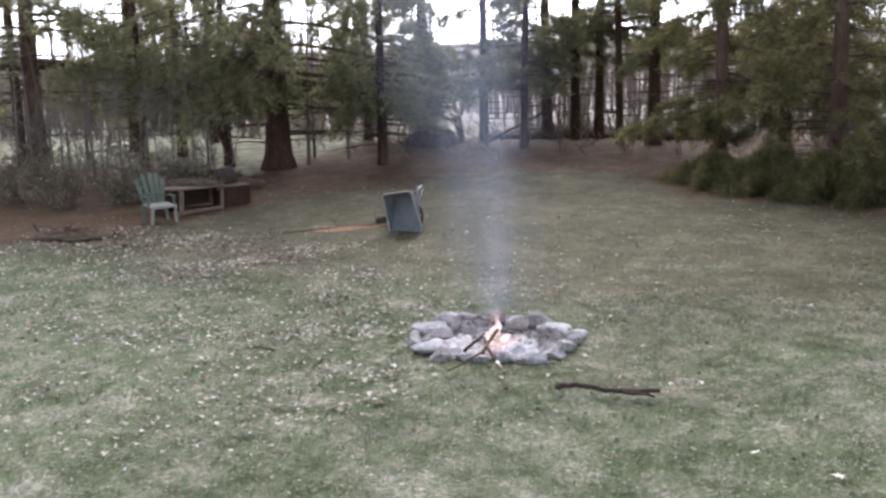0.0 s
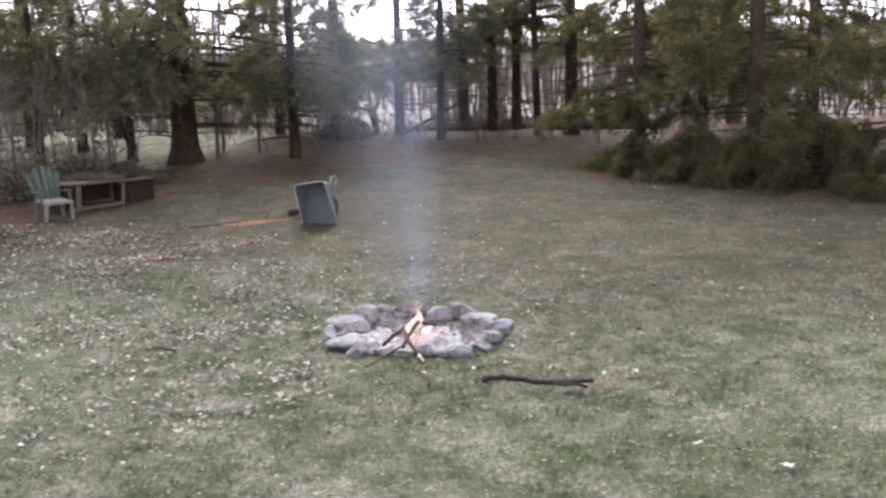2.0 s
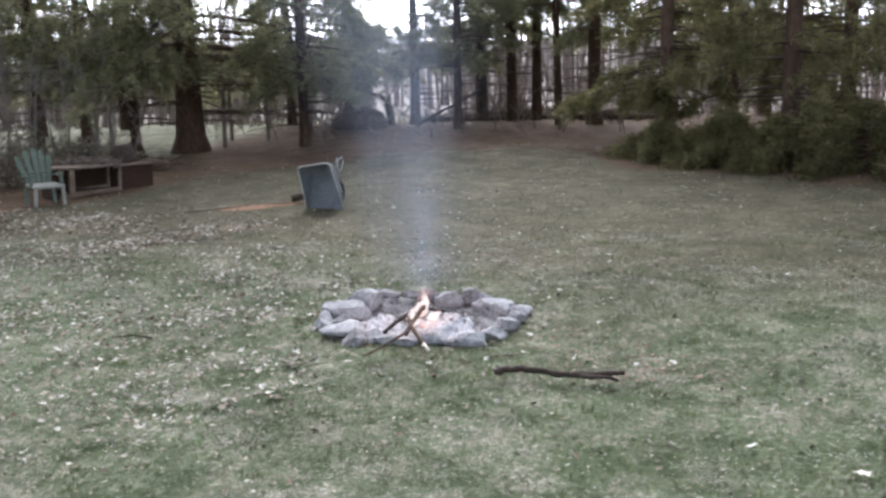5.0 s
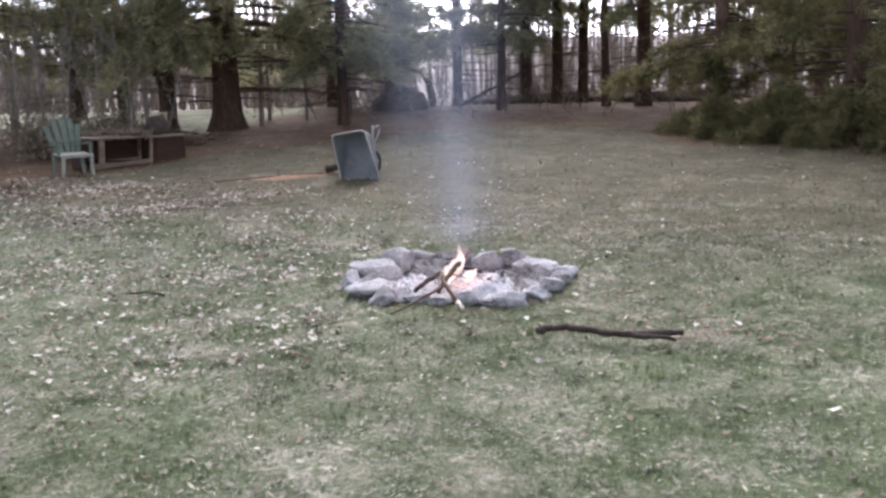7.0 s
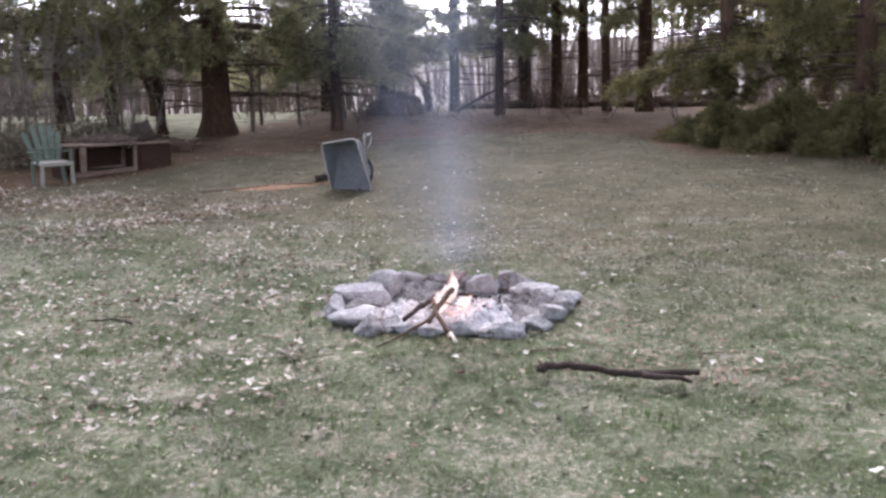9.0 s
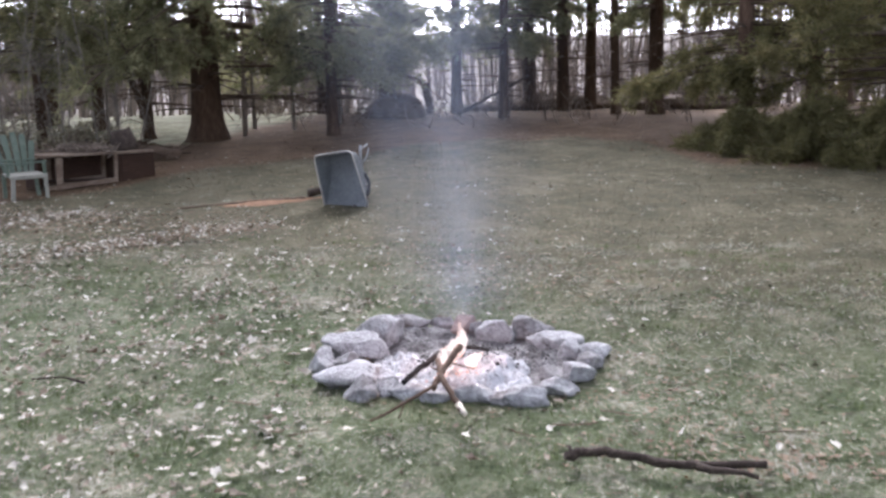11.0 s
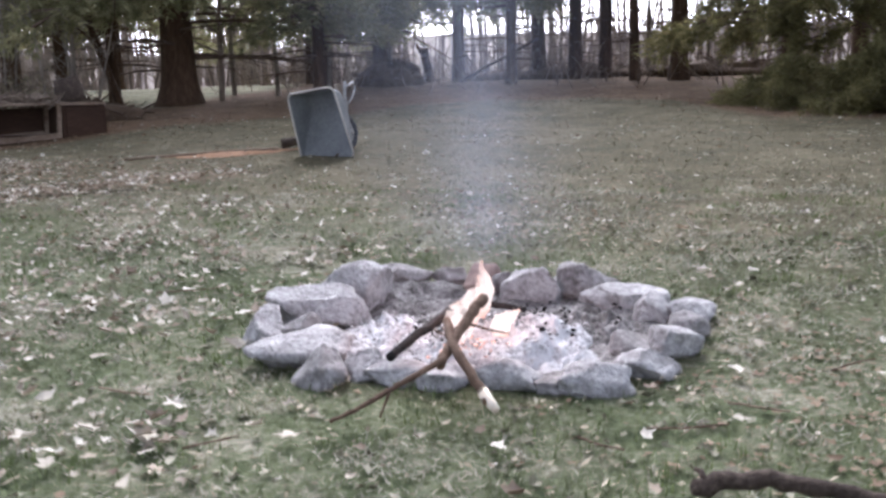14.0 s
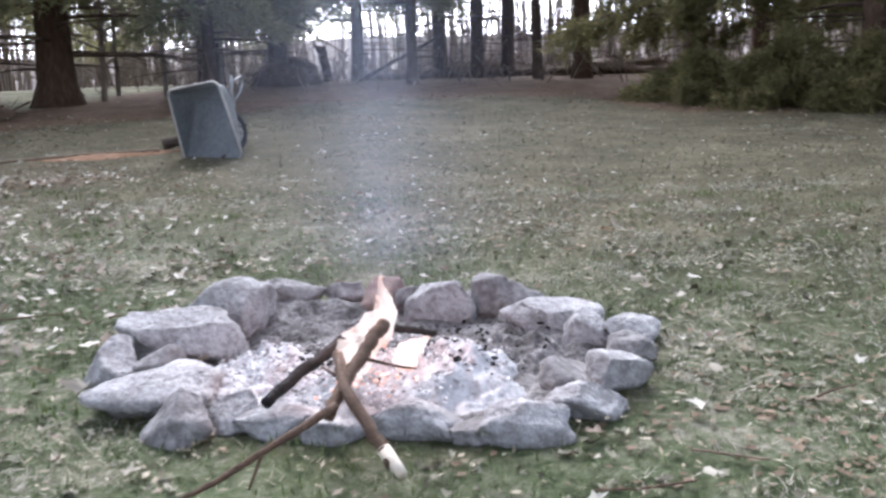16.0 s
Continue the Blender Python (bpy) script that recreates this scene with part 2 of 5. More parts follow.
def smoke_material():
    """Thin wood smoke: patchy, denser just over the fire."""
    m, nt, b = nodes_of("smoke")
    n = noise_node(nt, 1.9, 5, 0.6, "Object", (1, 1, 0.4))
    tc = nt.nodes.new("ShaderNodeTexCoord")
    sep = nt.nodes.new("ShaderNodeSeparateXYZ")
    nt.links.new(tc.outputs["Object"], sep.inputs[0])
    hz = nt.nodes.new("ShaderNodeMapRange")
    for k, v in (("From Min", 0.3), ("From Max", 7.0), ("To Min", 0.55), ("To Max", 0.75)):
        hz.inputs[k].default_value = v
    nt.links.new(sep.outputs["Z"], hz.inputs["Value"])
    a = ramp(nt, [(0.36, (0.008, 0.008, 0.008)), (0.70, (0.115, 0.115, 0.115))])
    nt.links.new(n.outputs["Fac"], a.inputs["Fac"])
    at = nt.nodes.new("ShaderNodeAttribute")
    at.attribute_name = "thick"
    mid = nt.nodes.new("ShaderNodeMath")
    mid.operation = "MULTIPLY"
    nt.links.new(a.outputs["Color"], mid.inputs[0])
    nt.links.new(at.outputs["Fac"], mid.inputs[1])
    mul = nt.nodes.new("ShaderNodeMath")
    mul.operation = "MULTIPLY"
    nt.links.new(mid.outputs[0], mul.inputs[0])
    nt.links.new(hz.outputs["Result"], mul.inputs[1])
    d = nt.nodes.new("ShaderNodeBsdfDiffuse")
    t = nt.nodes.new("ShaderNodeBsdfTranslucent")
    for s in (d, t):
        s.inputs["Color"].default_value = (0.48, 0.55, 0.72, 1)
    both = nt.nodes.new("ShaderNodeMixShader")
    both.inputs[0].default_value = 0.5
    nt.links.new(d.outputs[0], both.inputs[1])
    nt.links.new(t.outputs[0], both.inputs[2])
    tr = nt.nodes.new("ShaderNodeBsdfTransparent")
    mx = nt.nodes.new("ShaderNodeMixShader")
    nt.links.new(mul.outputs[0], mx.inputs[0])
    nt.links.new(tr.outputs[0], mx.inputs[1])
    nt.links.new(both.outputs[0], mx.inputs[2])
    nt.links.new(mx.outputs[0], nt.nodes["Material Output"].inputs["Surface"])
    return m


def ground_material():
    """Lawn, pine litter and rough field in one sheet, by how much of each lies there."""
    m, nt, b = nodes_of("ground_cover")
    big = noise_node(nt, 1.5, 4, 0.7)
    mid = noise_node(nt, 4.0, 6, 0.7)
    fine = noise_node(nt, 22.0, 7, 0.75)

    def blend(a, c, wa):
        n = nt.nodes.new("ShaderNodeMix")
        n.data_type = "FLOAT"
        n.inputs["Factor"].default_value = wa
        nt.links.new(a, n.inputs["A"])
        nt.links.new(c, n.inputs["B"])
        return n.outputs["Result"]

    v1 = blend(big.outputs["Fac"], mid.outputs["Fac"], 0.4)
    v2 = blend(v1, fine.outputs["Fac"], 0.42)
    lawn = ramp(nt, [(0.39, (0.04, 0.054, 0.023)), (0.475, (0.09, 0.113, 0.054)), (0.535, (0.165, 0.17, 0.11)), (0.6, (0.36, 0.34, 0.27))])
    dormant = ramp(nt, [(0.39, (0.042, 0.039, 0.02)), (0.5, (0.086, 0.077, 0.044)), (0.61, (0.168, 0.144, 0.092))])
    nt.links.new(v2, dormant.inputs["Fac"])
    nt.links.new(v2, lawn.inputs["Fac"])
    litter = ramp(nt, [(0.36, (0.042, 0.027, 0.016)), (0.5, (0.105, 0.067, 0.038)), (0.64, (0.19, 0.13, 0.078))])
    nt.links.new(v2, litter.inputs["Fac"])
    field = ramp(nt, [(0.40, (0.05, 0.055, 0.027)), (0.49, (0.12, 0.12, 0.068)), (0.6, (0.27, 0.245, 0.165))])
    nt.links.new(v2, field.inputs["Fac"])
    wood = ramp(nt, [(0.4, (0.12, 0.10, 0.085)), (0.6, (0.25, 0.215, 0.185))])
    nt.links.new(v2, wood.inputs["Fac"])
    col = lawn.outputs["Color"]
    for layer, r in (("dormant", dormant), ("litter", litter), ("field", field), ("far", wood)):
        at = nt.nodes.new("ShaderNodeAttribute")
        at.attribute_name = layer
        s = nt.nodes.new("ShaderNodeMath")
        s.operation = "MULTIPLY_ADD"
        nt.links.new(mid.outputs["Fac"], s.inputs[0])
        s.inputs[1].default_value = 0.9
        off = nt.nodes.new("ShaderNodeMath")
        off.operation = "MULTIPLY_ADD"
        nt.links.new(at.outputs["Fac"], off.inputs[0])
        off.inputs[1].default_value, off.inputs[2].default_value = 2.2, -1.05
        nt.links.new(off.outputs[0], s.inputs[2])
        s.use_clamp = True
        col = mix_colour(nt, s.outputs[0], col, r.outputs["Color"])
    nt.links.new(col, b.inputs["Base Color"])
    b.inputs["Roughness"].default_value = 0.95
    b.inputs["Specular IOR Level"].default_value = 0.15
    bp = nt.nodes.new("ShaderNodeBump")
    bp.inputs["Strength"].default_value, bp.inputs["Distance"].default_value = 0.7, 0.03
    nt.links.new(fine.outputs["Fac"], bp.inputs["Height"])
    nt.links.new(bp.outputs["Normal"], b.inputs["Normal"])
    return m


M_GROUND, M_FLAME, M_EMBER, M_SMOKE = ground_material(), flame_material(), ember_material(), smoke_material()


# ---- building helpers ----
def fast_mesh(name, verts, faces, mat, smooth=False):
    """A mesh from arrays of places and of faces that all have the same number of corners."""
    v = np.asarray(verts, np.float32)
    f = np.asarray(faces, np.int32)
    me = bpy.data.meshes.new(name)
    me.vertices.add(len(v))
    me.vertices.foreach_set("co", v.ravel())
    me.loops.add(f.size)
    me.loops.foreach_set("vertex_index", f.ravel())
    me.polygons.add(len(f))
    me.polygons.foreach_set("loop_start", np.arange(0, f.size, f.shape[1], dtype=np.int32))
    me.polygons.foreach_set("loop_total", np.full(len(f), f.shape[1], np.int32))
    if smooth:
        me.polygons.foreach_set("use_smooth", np.ones(len(f), bool))
    me.update(calc_edges=True)
    me.materials.append(mat)
    return me


def part(name, data, mat=None, parent=None, label=""):
    """One mesh object, from a bmesh or a mesh, under a thing or a part."""
    if isinstance(data, bmesh.types.BMesh):
        me = bpy.data.meshes.new(name)
        data.to_mesh(me)
        data.free()
        me.materials.append(mat)
        data = me
    ob = new(name, data)
    ob.parent = parent
    return tagged(ob, label)


def thing(name, m, label, category, group="", kind=""):
    ob = new(name)
    ob.empty_display_size = 0.1
    ob.matrix_basis = m
    return tagged(ob, label, category, group, kind)


def box(bm, size, m=Matrix(), bevel=0.008):
    """A bevelled box of that size, centred on m."""
    made = bmesh.ops.create_cube(bm, size=1.0, matrix=m @ Matrix.Diagonal((*size, 1)))
    edges = list({e for v in made["verts"] for e in v.link_edges})
    if bevel:
        bmesh.ops.bevel(bm, geom=edges, offset=bevel, segments=2, affect="EDGES", profile=0.5)
    return bm


def shade(ob):
    ob.data.polygons.foreach_set("use_smooth", np.ones(len(ob.data.polygons), bool))
    return ob


def tube_arrays(points, radii, sides=8, close=True):
    """Places and quads of a round limb along points."""
    p = np.asarray(points, float)
    r = np.asarray(radii, float)
    d = np.gradient(p, axis=0)
    d /= np.linalg.norm(d, axis=1, keepdims=True) + 1e-9
    ref = np.where(np.abs(d[:, 2:3]) > 0.9, np.array([[1.0, 0, 0]]), np.array([[0, 0, 1.0]]))
    u = np.cross(d, ref)
    u /= np.linalg.norm(u, axis=1, keepdims=True) + 1e-9
    w = np.cross(d, u)
    a = np.arange(sides) * 2 * math.pi / sides
    v = (p[:, None] + r[:, None, None] * (u[:, None] * np.cos(a)[None, :, None] + w[:, None] * np.sin(a)[None, :, None])).reshape(-1, 3)
    i, j = np.meshgrid(np.arange(len(p) - 1), np.arange(sides), indexing="ij")
    k = (j + 1) % sides
    f = np.stack([i * sides + j, (i + 1) * sides + j, (i + 1) * sides + k, i * sides + k], -1).reshape(-1, 4)
    if close:
        n = len(v)
        v = np.concatenate([v, p[:1], p[-1:]])
        caps = []
        for q in range(0, sides, 2):
            q1, q2 = (q + 1) % sides, (q + 2) % sides
            caps.append((n, q, q1, q2))
            top = (len(p) - 1) * sides
            caps.append((n + 1, top + q2, top + q1, top + q))
        f = np.concatenate([f, np.array(caps)])
    return v, f


class Heap:
    """Collects pieces of one mesh."""

    def __init__(self):
        self.v, self.f, self.n = [], [], 0

    def add(self, v, f):
        self.v.append(v)
        self.f.append(np.asarray(f) + self.n)
        self.n += len(v)

    def mesh(self, name, mat, smooth=False):
        return fast_mesh(name, np.concatenate(self.v), np.concatenate(self.f), mat, smooth)


def bent_tube(name, points, radius, mat, parent, label="", sides=10):
    r = radius if isinstance(radius, (list, tuple, np.ndarray)) else [radius] * len(points)
    return part(name, fast_mesh(name, *tube_arrays(points, r, sides), mat, True), None, parent, label)


def unit(a):
    return a / (np.linalg.norm(a, axis=-1, keepdims=True) + 1e-9)


# ---- the lie of the land ----
EDGE_X = [-40, -12, -10, -8.6, -7.6, -7, -6.2, -5.3, -4.6, -3.1, -1.6, 0.2, 1.5, 2.2, 2.7, 3.9, 5.3, 7.5, 12, 40]
EDGE_Y = [2.6, 3.4, 3.9, 4.7, 5.7, 6.7, 8.1, 9.4, 10.5, 11.7, 12.9, 13.2, 12.0, 10.2, 9.3, 8.5, 7.7, 6.2, 4.6, 3.0]


def step(a, b, v):
    t = np.clip((np.asarray(v, float) - a) / (b - a), 0, 1)
    return t * t * (3 - 2 * t)


def land(x, y):
    """Height of the ground: a gentle rise to the tree row, a bank behind the start, a valley and a wooded ridge."""
    x, y = np.asarray(x, float), np.asarray(y, float)
    z = 0.04 + 0.045 * np.clip(y, -30, 20)
    back = np.clip(-4.5 - y, 0, 9)
    z = z + 0.034 * back**2 * (1 - 0.03 * back)
    beyond = np.clip(y - 20, 0, None)
    z = z - 0.6 * step(0, 14, beyond) - 3.0 * step(30, 90, beyond) + 19.0 * step(110, 420, beyond)
    z = z + 0.012 * np.sin(2.1 * x + 0.7) * np.cos(1.7 * y) + 0.02 * np.sin(0.6 * x + 1.2 * y)
    far = step(30, 200, np.hypot(x, y))
    z = z + far * (2.0 * np.sin(x * 0.013 + 1) + 1.2 * np.sin(x * 0.031 + y * 0.01))
    pit = np.hypot((x + 0.14) / 0.75, (y + 0.18) / 0.62)
    return z - 0.05 * (1 - step(0.75, 1.05, pit))


def on_land(x, y, lift=0.0, rz=0.0):
    return pose(x, y, float(land(x, y)) + lift, 0, 0, rz)


def axis(lo, hi, fine_lo, fine_hi, d, grow=1.22):
    mid = list(np.arange(fine_lo, fine_hi + d / 2, d))
    up, dn, s = [], [], d
    v = mid[-1]
    while v < hi:
        s *= grow
        v += s
        up.append(v)
    v, s = mid[0], d
    while v > lo:
        s *= grow
        v -= s
        dn.append(v)
    return np.array(dn[::-1] + mid + up)


def make_ground():
    gx, gy = axis(-900, 900, -9, 8, 0.12), axis(-400, 1500, -5, 13, 0.12)
    xx, yy = np.meshgrid(gx, gy)
    v = np.stack([xx, yy, land(xx, yy)], -1).reshape(-1, 3)
    nx, ny = len(gx), len(gy)
    i, j = np.meshgrid(np.arange(nx - 1), np.arange(ny - 1))
    a = j * nx + i
    f = np.stack([a, a + 1, a + 1 + nx, a + nx], -1).reshape(-1, 4)
    me = fast_mesh("ground", v, f, M_GROUND, True)
    x, y = v[:, 0], v[:, 1]
    edge = np.interp(x, EDGE_X, EDGE_Y)
    wob = 0.35 * np.sin(1.9 * x) + 0.25 * np.sin(4.3 * x + 1)
    litter = step(-0.9, 1.0, y - edge - wob)
    worn = np.hypot((x + 0.14) / 0.88, (y + 0.17) / 0.76)
    litter = np.maximum(litter, 0.36 * (1 - step(1.05, 1.45, worn)))
    left = step(6.5, 9.0, -x + 0.1 * (y - 13))
    field = step(12.2, 14.5, y + 0.25 * x + 2.5) * left
    far = step(21, 27, y) * (1 - left) + step(36, 46, y) * left
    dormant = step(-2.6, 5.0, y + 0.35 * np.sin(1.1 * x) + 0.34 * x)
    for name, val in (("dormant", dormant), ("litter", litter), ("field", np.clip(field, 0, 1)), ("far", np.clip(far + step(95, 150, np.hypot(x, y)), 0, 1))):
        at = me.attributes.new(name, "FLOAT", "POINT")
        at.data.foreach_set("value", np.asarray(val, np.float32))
    return tagged(new("ground", me), "patchy straw and green lawn with pine litter and rough field", "lawn", kind="structure")


make_ground()


# ---- trees ----
def needle_arrays(rng, at, along, count, length, width, spread):
    """Thin needles round twig points: one triangle each."""
    n = len(at)
    base = np.repeat(at, count, 0) + rng.normal(0, length * 0.22, (n * count, 3))
    d = unit(np.repeat(along, count, 0) + rng.normal(0, spread, (n * count, 3)))
    side = unit(np.cross(d, rng.normal(0, 1, (n * count, 3))))
    ln = length * rng.uniform(0.6, 1.25, (n * count, 1))
    w = width * rng.uniform(0.7, 1.3, (n * count, 1))
    v = np.stack([base - side * w, base + side * w, base + d * ln], 1).reshape(-1, 3)
    return v, np.arange(len(v)).reshape(-1, 3)


def trunk_line(rng, height, lean, wob):
    t = np.linspace(0, 1, 16) ** 1.6
    p = np.stack([lean[0] * t + wob * np.sin(3 * t + rng.uniform(0, 6)) * t, lean[1] * t + wob * np.sin(4 * t + rng.uniform(0, 6)) * t, height * t - 0.15], -1)
    return t, p


def conifer(name, x, y, height, radius, low, reach, seed, label, lean=(0, 0), boughs=70, droop=0.25, bark=M_BARK, leaf=M_NEEDLE, stubs=14, tufts=16, needles=9, long=0.17, wide=0.012, thin_top=True, away=None, bare=0.0, flare=0.35, rise=1.9):
    """A pine or spruce: flared trunk, dead stubs below the crown, drooping boughs set with needle sprays."""
    rng = np.random.default_rng(seed)
    top = thing(name, on_land(x, y), label, "tree", "conifers round the lawn")
    t, line = trunk_line(rng, height, lean, 0.06)
    rad = radius * (1 - t * 0.92) * (1 + flare * np.exp(-t * height / 0.25))
    part("trunk", fast_mesh("trunk", *tube_arrays(line, rad, 14), bark, True), None, top)
    heap, twigs = Heap(), []
    dirs = []
    for k in range(boughs + stubs):
        dead = k >= boughs
        h = rng.uniform(0.5, max(low, 0.8) + 1.2) if dead else low + (height * 0.97 - low) * (k / boughs) ** rise
        a = rng.uniform(0, 2 * math.pi)
        if away is not None and not dead and rng.random() < 0.5:
            a = away + rng.normal(0, 0.7)
        q = (h - low) / max(height - low, 0.1)
        L = reach * (rng.uniform(0.25, 0.6) if dead else (1 - 0.85 * max(q, 0)) * rng.uniform(0.65, 1.1))
        s = np.linspace(0, 1, 6)
        cx = np.interp(h, line[:, 2], line[:, 0])
        cy = np.interp(h, line[:, 2], line[:, 1])
        sag = droop * L * (s**1.6) * (1.0 if not dead else 0.5) - 0.10 * L * s + rng.normal(0, 0.02, 6).cumsum() * L * 0.3
        bend = rng.normal(0, 0.12)
        p = np.stack([cx + L * s * np.cos(a + bend * s), cy + L * s * np.sin(a + bend * s), h - sag], -1)
        r0 = 0.012 + 0.010 * L
        heap.add(*tube_arrays(p, r0 * (1 - 0.85 * s), 5, False))
        for _ in range(3 if dead else 5):
            u = rng.uniform(0.25, 0.95)
            o = np.array([np.interp(u, s, p[:, c]) for c in range(3)])
            tip = o + np.array([math.cos(a), math.sin(a), 0]) * L * 0.15 + rng.normal(0, 0.12 * L, 3) * (1, 1, 0.5) - (0, 0, 0.05 * L)
            heap.add(*tube_arrays(np.linspace(o, tip, 3), [r0 * 0.35, r0 * 0.25, 0.002], 3, False))
        if dead or rng.random() < bare:
            continue
        m = max(4, int(tufts * (0.4 + L / reach)))
        u = rng.uniform(0.22, 1.0, m) ** 0.8
        o = np.stack([np.interp(u, s, p[:, c]) for c in range(3)], -1)
        off = rng.normal(0, 1, (m, 3)) * (0.17 * L * (1.15 - u))[:, None] * (1, 1, 0.28)
        o = o + off
        out = unit(np.stack([np.cos(a + rng.normal(0, 0.6, m)), np.sin(a + rng.normal(0, 0.6, m)), rng.normal(-0.25, 0.25, m)], -1))
        for z in range(4):
            twigs.append(o + out * (z * long * 0.55) - np.array([0, 0, 0.02 * z * z]))
            dirs.append(out)
    tagged(part("branchwork", heap.mesh("branchwork", M_BOUGH), None, top, "bare dark brown boughs and dead stubs"), kind="stuff")
    if twigs:
        v, f = needle_arrays(rng, np.concatenate(twigs), np.concatenate(dirs), needles, long, wide, 0.65)
        part("crown", fast_mesh("crown", v, f, leaf), None, top, "drooping dark green needle sprays")
    return top


def bare_arrays(rng, height, radius, lean=(0, 0), forks=9, twigs=5, spread=0.35):
    heap = Heap()
    t, line = trunk_line(rng, height, lean, 0.12)
    heap.add(*tube_arrays(line, radius * (1 - 0.9 * t) + 0.003, 6, False))
    for _ in range(forks):
        u = rng.uniform(0.15, 0.95)
        o = np.array([np.interp(u, t, line[:, c]) for c in range(3)])
        a, L = rng.uniform(0, 6.28), height * spread * (1.1 - u) * rng.uniform(0.5, 1.1)
        d = np.array([math.cos(a), math.sin(a), rng.uniform(0.3, 1.4)])
        tip = o + unit(d) * L
        mid = (o + tip) / 2 + rng.normal(0, 0.06 * L, 3)
        r0 = radius * 0.4 * (1.1 - u)
        heap.add(*tube_arrays([o, mid, tip], [r0 + 0.002, r0 * 0.6 + 0.002, 0.002], 4, False))
        for _ in range(twigs):
            w = rng.uniform(0.3, 1)
            s = o + (tip - o) * w
            e = s + unit(d + rng.normal(0, 0.7, 3)) * L * rng.uniform(0.2, 0.5)
            heap.add(*tube_arrays([s, (s + e) / 2 + rng.normal(0, 0.02 * L, 3), e], [r0 * 0.4 + 0.002, 0.003, 0.0015], 3, False))
    return heap


def sapling(x, y, height, radius, seed, lean=(0, 0), mat=M_BARK_GREY, label="slim leafless sapling with fine grey twigs", forks=12):
    rng = np.random.default_rng(seed)
    top = thing("sapling", on_land(x, y, -0.05), label, "tree", "saplings along the lawn edge")
    part("stem", bare_arrays(rng, height, radius, lean, forks).mesh("stem", mat), None, top)
    return top


def shrub(x, y, w, h, seed, label, leaf=M_SHRUB, leaves=900, stems=16, size=0.06):
    """A bush of thin stems with small leaves in uneven clumps."""
    rng = np.random.default_rng(seed)
    top = thing("shrub", on_land(x, y), label, "shrub", "shrubs along the lawn edge")
    heap, pts = Heap(), []
    for _ in range(stems):
        a, r = rng.uniform(0, 6.28), w * 0.5 * rng.uniform(0.2, 1)
        tip = np.array([math.cos(a) * r, math.sin(a) * r, h * rng.uniform(0.5, 1.05)])
        o = np.array([math.cos(a) * r * 0.3, math.sin(a) * r * 0.3, -0.03])
        mid = (o + tip) / 2 + rng.normal(0, 0.08, 3)
        heap.add(*tube_arrays([o, mid, tip], [0.012, 0.008, 0.002], 4, False))
        for _ in range(4):
            s = o + (tip - o) * rng.uniform(0.3, 1)
            heap.add(*tube_arrays([s, s + rng.normal(0, 0.12, 3) + (0, 0, 0.1), s + rng.normal(0, 0.22, 3) + (0, 0, 0.18)], [0.005, 0.004, 0.0015], 3, False))
        u = rng.uniform(0.15, 1, (max(1, leaves // stems), 1))
        pts.append(o + (tip - o) * u + rng.normal(0, 0.13 * w, (len(u), 3)) * (1, 1, 0.6))
    tagged(part("branchwork", heap.mesh("branchwork", M_TWIG), None, top), kind="stuff")
    p = np.concatenate(pts)
    p[:, 2] = np.abs(p[:, 2])
    v, f = needle_arrays(rng, p, unit(rng.normal(0, 1, p.shape)), 2, size * 1.6, size * 0.35, 0.8)
    tagged(part("foliage", fast_mesh("foliage", v, f, leaf), None, top), kind="stuff")
    return top


PINE = "tall dark pine with scaly bark and dead lower limbs"
conifer("pine_tree", -7.65, 14.0, 13, 0.34, 2.1, 4.8, 11, "broad dark pine with flared trunk and low drooping boughs", boughs=66, rise=1.9, droop=0.30, away=-1.5, tufts=20, flare=0.9, stubs=34, wide=0.016)
for x, y, h, r, lo, reach, sd, fl, n in ((-2.97, 19.5, 14, 0.15, 1.9, 2.4, 12, 0.3, 30), (-1.55, 17.6, 13, 0.125, 2.0, 2.0, 13, 0.3, 20), (-1.1, 20.6, 14, 0.19, 2.7, 2.4, 14, 0.3, 20), (-0.2, 20.0, 14, 0.17, 3.0, 2.2, 15, 0.3, 16), (0.5, 20.2, 14, 0.16, 3.2, 2.2, 16, 0.3, 14), (1.15, 18.4, 13, 0.12, 3.2, 2.0, 17, 0.3, 14), (2.1, 18.4, 14, 0.2, 2.6, 2.6, 18, 0.6, 28), (-5.0, 20.0, 14, 0.2, 1.9, 3.0, 19, 0.3, 46)):
    conifer("pine_tree", x, y, h, r, lo, reach, sd, PINE, boughs=n, rise=2.3, away=None if lo > 1.6 else -1.5, tufts=17, stubs=34, flare=fl, lean=(0.25 * math.sin(sd * 2.1), 0.1), wide=0.015)
SPRUCE = "dense dark spruce with boughs hanging to the ground"
for x, y, h, r, lo, reach, sd in ((3.4, 12.5, 12, 0.17, 1.3, 2.0, 21), (5.6, 11.0, 12, 0.2, 0.8, 2.8, 22), (8.4, 10.0, 12, 0.2, 0.8, 3.0, 24), (8.2, 16.5, 13, 0.2, 1.6, 3.0, 25), (5.4, 16.4, 12, 0.18, 2.0, 2.6, 26), (7.0, 20.5, 13, 0.2, 2.6, 3.0, 27), (11.6, 14.0, 13, 0.2, 1.5, 3.2, 28)):
    conifer("spruce_tree", x, y, h, r, lo, reach, sd, SPRUCE, boughs=78 if sd == 21 else 56, droop=0.26, rise=1.5, bark=M_BARK_RED, leaf=M_SPRUCE, tufts=16, stubs=30, long=0.19, wide=0.015, bare=0.12)
